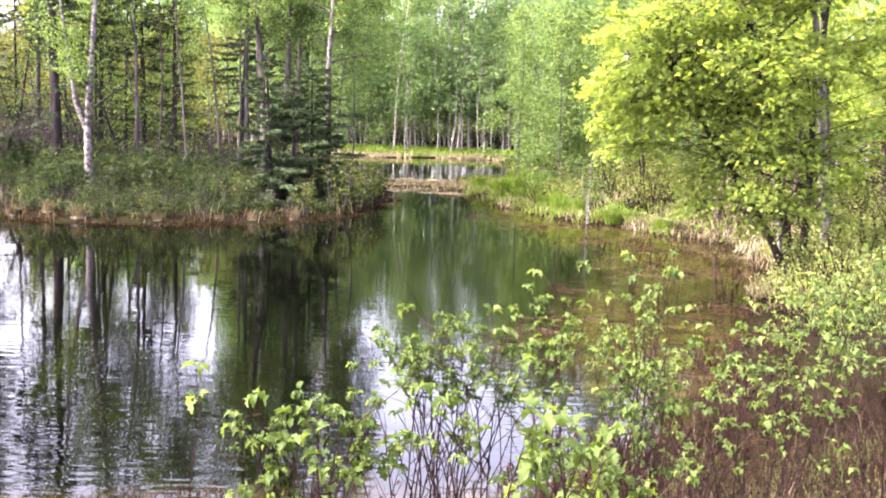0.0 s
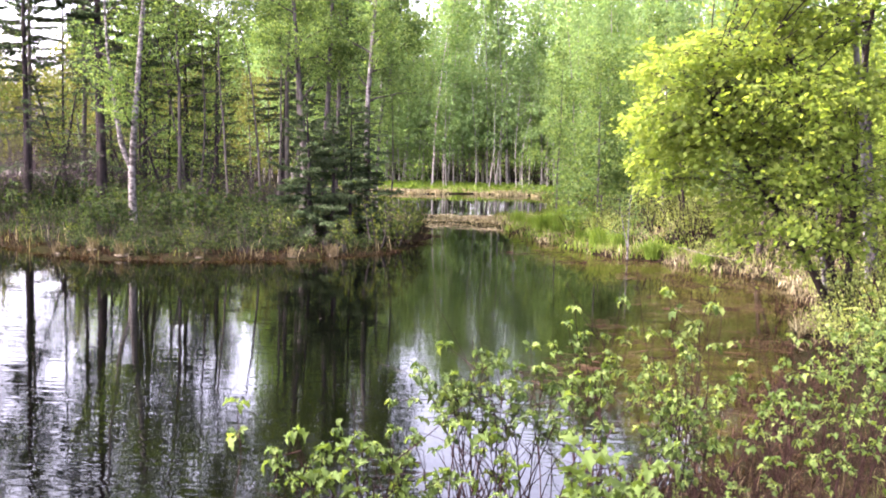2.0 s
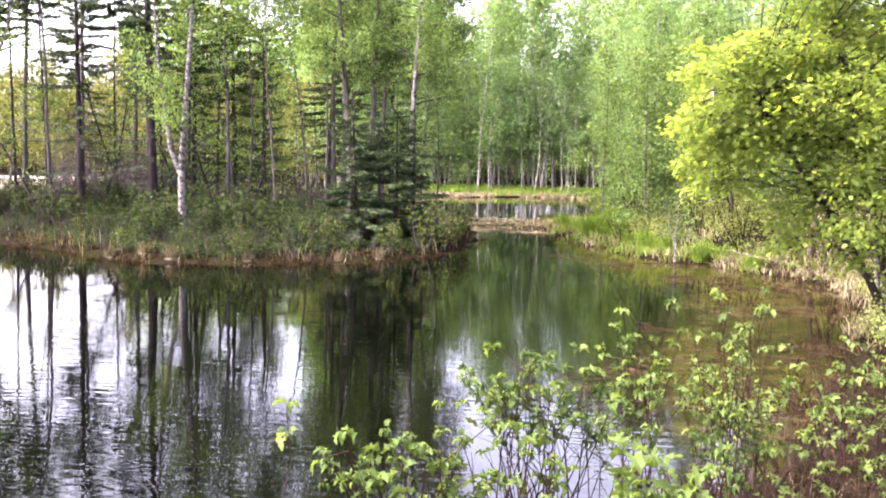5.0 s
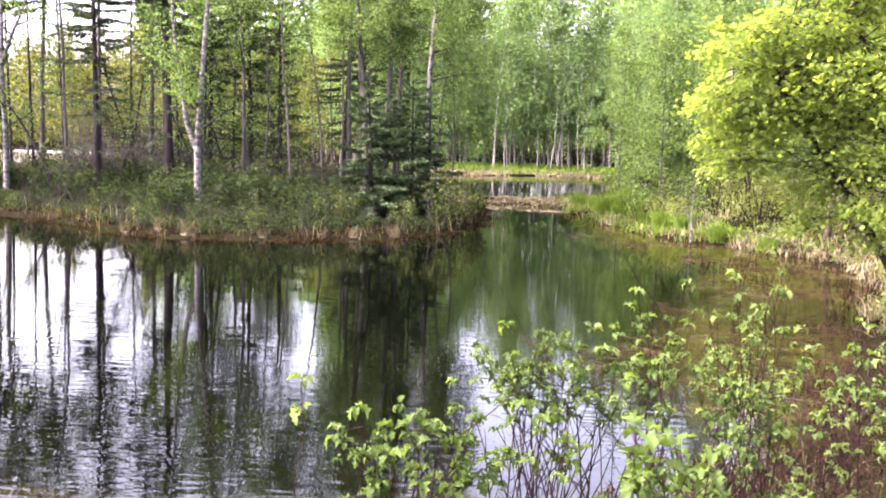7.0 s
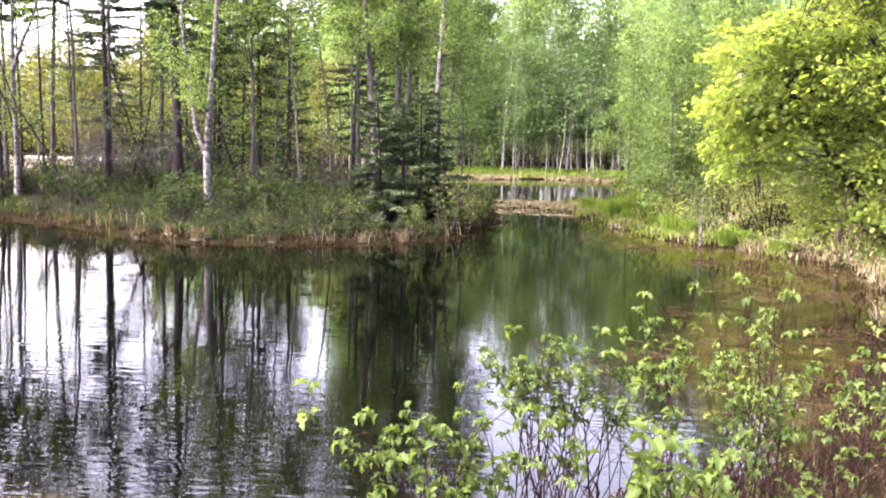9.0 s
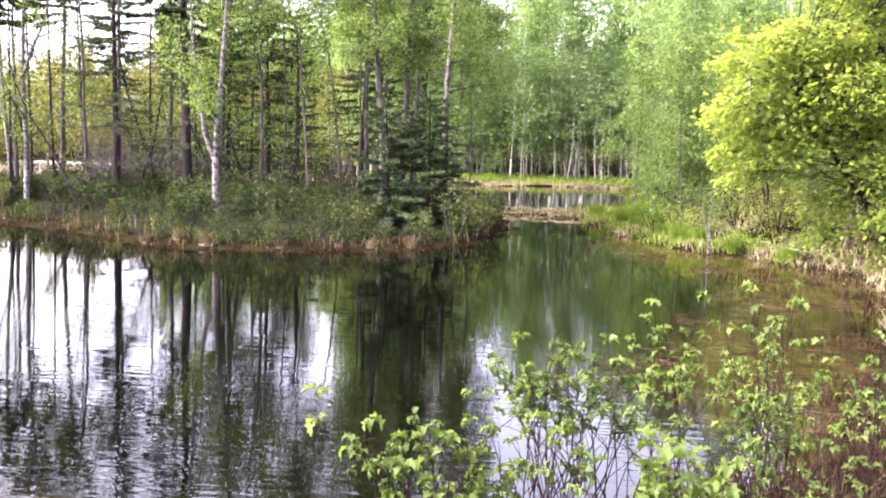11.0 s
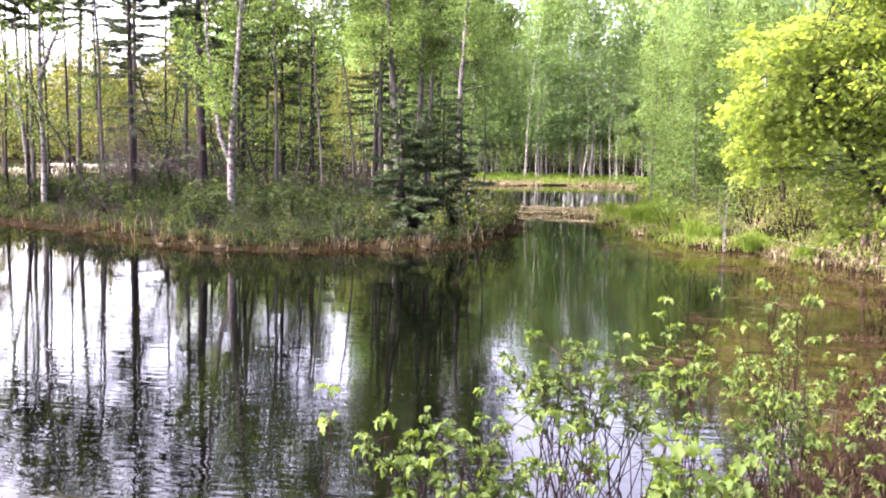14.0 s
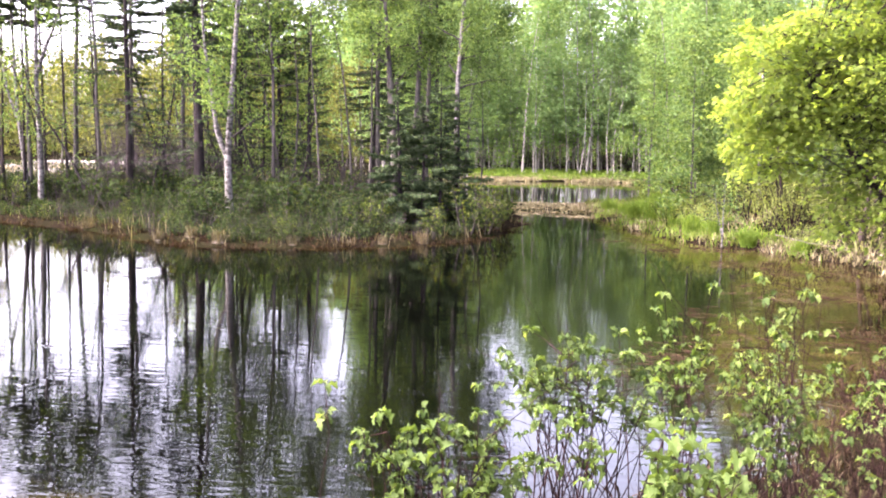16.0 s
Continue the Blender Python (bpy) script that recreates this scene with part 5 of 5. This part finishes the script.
RED = "shrub with reddish stems and young bright green leaves"
for x, y, top, stems, spread, leaf, single, kw in (
        (-0.42, 3.10, 3.08, 9, 0.25, 0.041, True, dict(low=0.5, twigs=3, per=5, ends=((-0.56, 3.03, 3.11), (-0.49, 3.04, 2.98), (-0.43, 3.05, 3.06), (-0.37, 3.06, 3.11), (-0.32, 3.06, 3.09), (-0.25, 3.07, 3.02), (-0.46, 3.04, 2.89), (-0.20, 3.07, 2.90)))),
        (-0.36, 3.16, 3.10, 14, 0.25, 0.030, False, dict(low=0.85, twigs=1, per=6, ends=((-0.56, 3.05, 3.11), (-0.62, 3.04, 3.07), (-0.48, 3.06, 3.06), (-0.40, 3.07, 3.13), (-0.34, 3.08, 3.13), (-0.24, 3.09, 3.13), (-0.17, 3.10, 3.11), (-0.28, 3.09, 3.05), (-0.33, 3.08, 2.98), (-0.24, 3.09, 2.91), (-0.40, 3.07, 2.91), (-0.51, 3.06, 2.91), (-0.11, 3.10, 2.94), (-0.18, 3.10, 3.01)))),
        (0.10, 3.90, 3.25, 16, 0.25, 0.032, False, dict(low=0.88, twigs=2, per=7, ends=((0.06, 3.73, 3.26), (0.14, 3.73, 3.21), (0.01, 3.73, 3.12), (0.10, 3.73, 3.11), (0.18, 3.73, 3.20), (0.29, 3.72, 3.20), (0.40, 3.71, 3.18), (0.40, 3.71, 3.11), (0.36, 3.72, 2.99), (0.43, 3.71, 2.98), (0.07, 3.73, 2.97), (-0.04, 3.73, 3.11), (-0.04, 3.73, 3.00), (0.16, 3.73, 2.80), (-0.12, 3.73, 2.85), (0.24, 3.73, 3.06)))),
        (1.00, 4.40, 3.25, 12, 0.25, 0.034, False, dict(low=0.75, twigs=2, per=6, ends=((0.59, 4.35, 3.06), (0.73, 4.32, 2.94), (0.74, 4.32, 3.01), (0.89, 4.30, 2.81), (0.95, 4.28, 2.97), (0.90, 4.29, 2.63), (1.00, 4.27, 3.18), (1.17, 4.23, 3.02), (1.09, 4.25, 3.19), (1.25, 4.21, 2.78), (0.80, 4.31, 3.16), (1.34, 4.18, 3.03)))),
        (-0.84, 3.26, 3.15, 1, 0.02, 0.05, False, dict(low=0.9, twigs=1, per=4, ends=((-0.80, 3.25, 3.15),))),
        (0.06, 3.80, 3.26, 8, 0.20, 0.036, False, dict(low=0.8, twigs=3, per=8, ends=((-0.18, 3.73, 3.20), (-0.08, 3.73, 3.16), (0.04, 3.73, 3.27), (0.14, 3.73, 3.21), (0.28, 3.72, 3.22), (0.16, 3.73, 3.14), (-0.01, 3.73, 3.12), (-0.06, 3.73, 3.04)))),
        (0.02, 3.22, 3.02, 5, 0.22, 0.040, True, dict(low=0.75, twigs=2, per=4, ends=((-0.17, 3.18, 3.08), (-0.10, 3.18, 2.96), (-0.03, 3.18, 3.14), (0.07, 3.18, 3.11), (0.14, 3.18, 2.99)))),
        (0.34, 2.60, 3.18, 4, 0.10, 0.052, True, dict(low=0.8, twigs=2, per=4, ends=((0.31, 2.54, 3.25), (0.29, 2.54, 3.17), (0.35, 2.53, 3.16), (0.42, 2.52, 3.15)))),
        (0.60, 2.90, 3.12, 4, 0.12, 0.045, True, dict(low=0.6, twigs=3, ends=((0.61, 2.82, 3.13), (0.61, 2.82, 3.17), (0.55, 2.83, 3.06)))),
        (0.58, 4.52, 3.25, 8, 0.20, 0.039, False, dict(low=0.65, twigs=3, ends=((0.49, 4.46, 3.34), (0.45, 4.46, 3.25), (0.53, 4.45, 3.21), (0.63, 4.44, 3.22), (0.69, 4.43, 3.36), (0.73, 4.43, 3.26)))),
        (0.58, 4.20, 3.00, 7, 0.20, 0.036, False, dict(low=0.65, twigs=2, ends=((0.44, 4.16, 3.09), (0.45, 4.16, 3.0), (0.57, 4.15, 3.1), (0.72, 4.12, 3.03)))),
        (1.02, 4.62, 3.25, 8, 0.18, 0.040, False, dict(low=0.5, ends=((0.86, 4.61, 3.2), (0.95, 4.59, 3.38), (1.01, 4.58, 3.18), (1.10, 4.56, 3.33), (1.16, 4.54, 3.35)))),
        (1.45, 5.60, 3.22, 9, 0.22, 0.043, False, dict(low=0.7, twigs=5, per=4)),
        (1.60, 4.70, 3.32, 8, 0.22, 0.041, False, dict(low=0.7, twigs=5, per=4)),
        (2.00, 5.60, 3.38, 9, 0.25, 0.045, False, dict(low=0.7, twigs=5, per=4)),
        (2.60, 5.20, 3.45, 9, 0.25, 0.045, False, dict(low=0.7, twigs=5, per=4)),
        (0.90, 3.60, 2.80, 5, 0.25, 0.038, False, dict(low=0.68, twigs=3, per=6)),
        (1.15, 3.10, 2.60, 4, 0.25, 0.038, False, dict(low=0.68, twigs=3, per=6)),
        (1.95, 7.20, 2.70, 9, 0.28, 0.049, False, dict(low=0.7, twigs=5, per=4)),
        (3.60, 8.20, 3.20, 9, 0.28, 0.049, False, dict(low=0.7, twigs=5, per=4)),
        (3.40, 6.30, 3.40, 9, 0.28, 0.049, False, dict(low=0.7, twigs=5, per=4)),
        (4.40, 9.50, 3.00, 9, 0.28, 0.055, False, dict(low=0.7, twigs=5, per=4)),
        (4.60, 11.0, 2.30, 9, 0.28, 0.059, False, dict(low=0.7, twigs=5, per=4)),
        (6.00, 12.5, 2.40, 9, 0.28, 0.066, False, dict(low=0.7, twigs=5, per=4)),
        (1.10, 4.50, 3.42, 1, 0.02, 0.036, False, dict(low=0.5, twigs=5, per=3, ends=((1.12, 4.50, 3.44),))),
        (0.30, 3.35, 2.72, 5, 0.25, 0.038, False, dict(low=0.68, twigs=3, per=6)),
        (0.15, 2.75, 2.68, 3, 0.2, 0.038, False, dict(low=0.68, twigs=3, per=6))):
    front_shrub(rng, x, y, top, stems, spread, leaf, RED, single=single, **kw)
grass_stuff("grass", "dead tan stalks and straw on the near bank", 1700, 0.12, 0.64, 2.6, 11, 0.2, 30, 0.46, 0.006, DRY, 0.8)
grass_stuff("grass", "rust-brown dead stalks on the near bank", 1500, 0.05, 0.62, 2.6, 14, 0.2, 30, 0.5, 0.007, DEAD, 0.8)
grass_stuff("grass", "green grass shoots on the near bank", 1800, 0.12, 0.64, 2.6, 10, 0.3, 30, 0.38, 0.008, WEED, 0.6, 1.5)
grass_stuff("sedge", "tan dead grass at the near waterline", 3000, -0.7, 0.15, 8.6, 10.4, -0.2, 0.9, 0.12, 0.012, RUST, 0.9)
thicket("dead_brush", "dead reddish-brown stalks between the near shrubs", spots(18, 0.12, 0.62, 3.4, 11, 0.3, 30, 0.15), 0.9, 5, 4, 0.04, RED_STEM, RUST, 0.22)
grass_stuff("litter", "flattened rust-brown leaf and stalk litter in painted shade on the near bank", 16000, 0.10, 0.66, 2.4, 13, 0.3, 30, 0.24, 0.014, SHADED_LITTER, 1.5)
thicket("tangled_brush", "dark tangled leafless brush on the near bank", spots(14, 0.30, 0.66, 3.4, 8.5, 0.3, 30, 0.5), 0.8, 7, 6, 0.035, RED_STEM, RUST, 0.2)
thicket("ground_herbs", "low green herbs among the dead stalks", spots(90, 0.16, 0.68, 2.6, 8.5, 0.3, 30, 0.13), 0.36, 5, 40, 0.034, RED_STEM, WEED, 0.25)
thicket("dead_twigs", "dead brown twigs between the shrubs", spots(30, -0.17, 0.16, 2.85, 4.4, 0.3, 30, 0.1) + spots(16, -0.225, -0.11, 2.95, 3.6, 0.3, 30, 0.06), 0.62, 8, 3, 0.03, RED_STEM, RUST, 0.22)
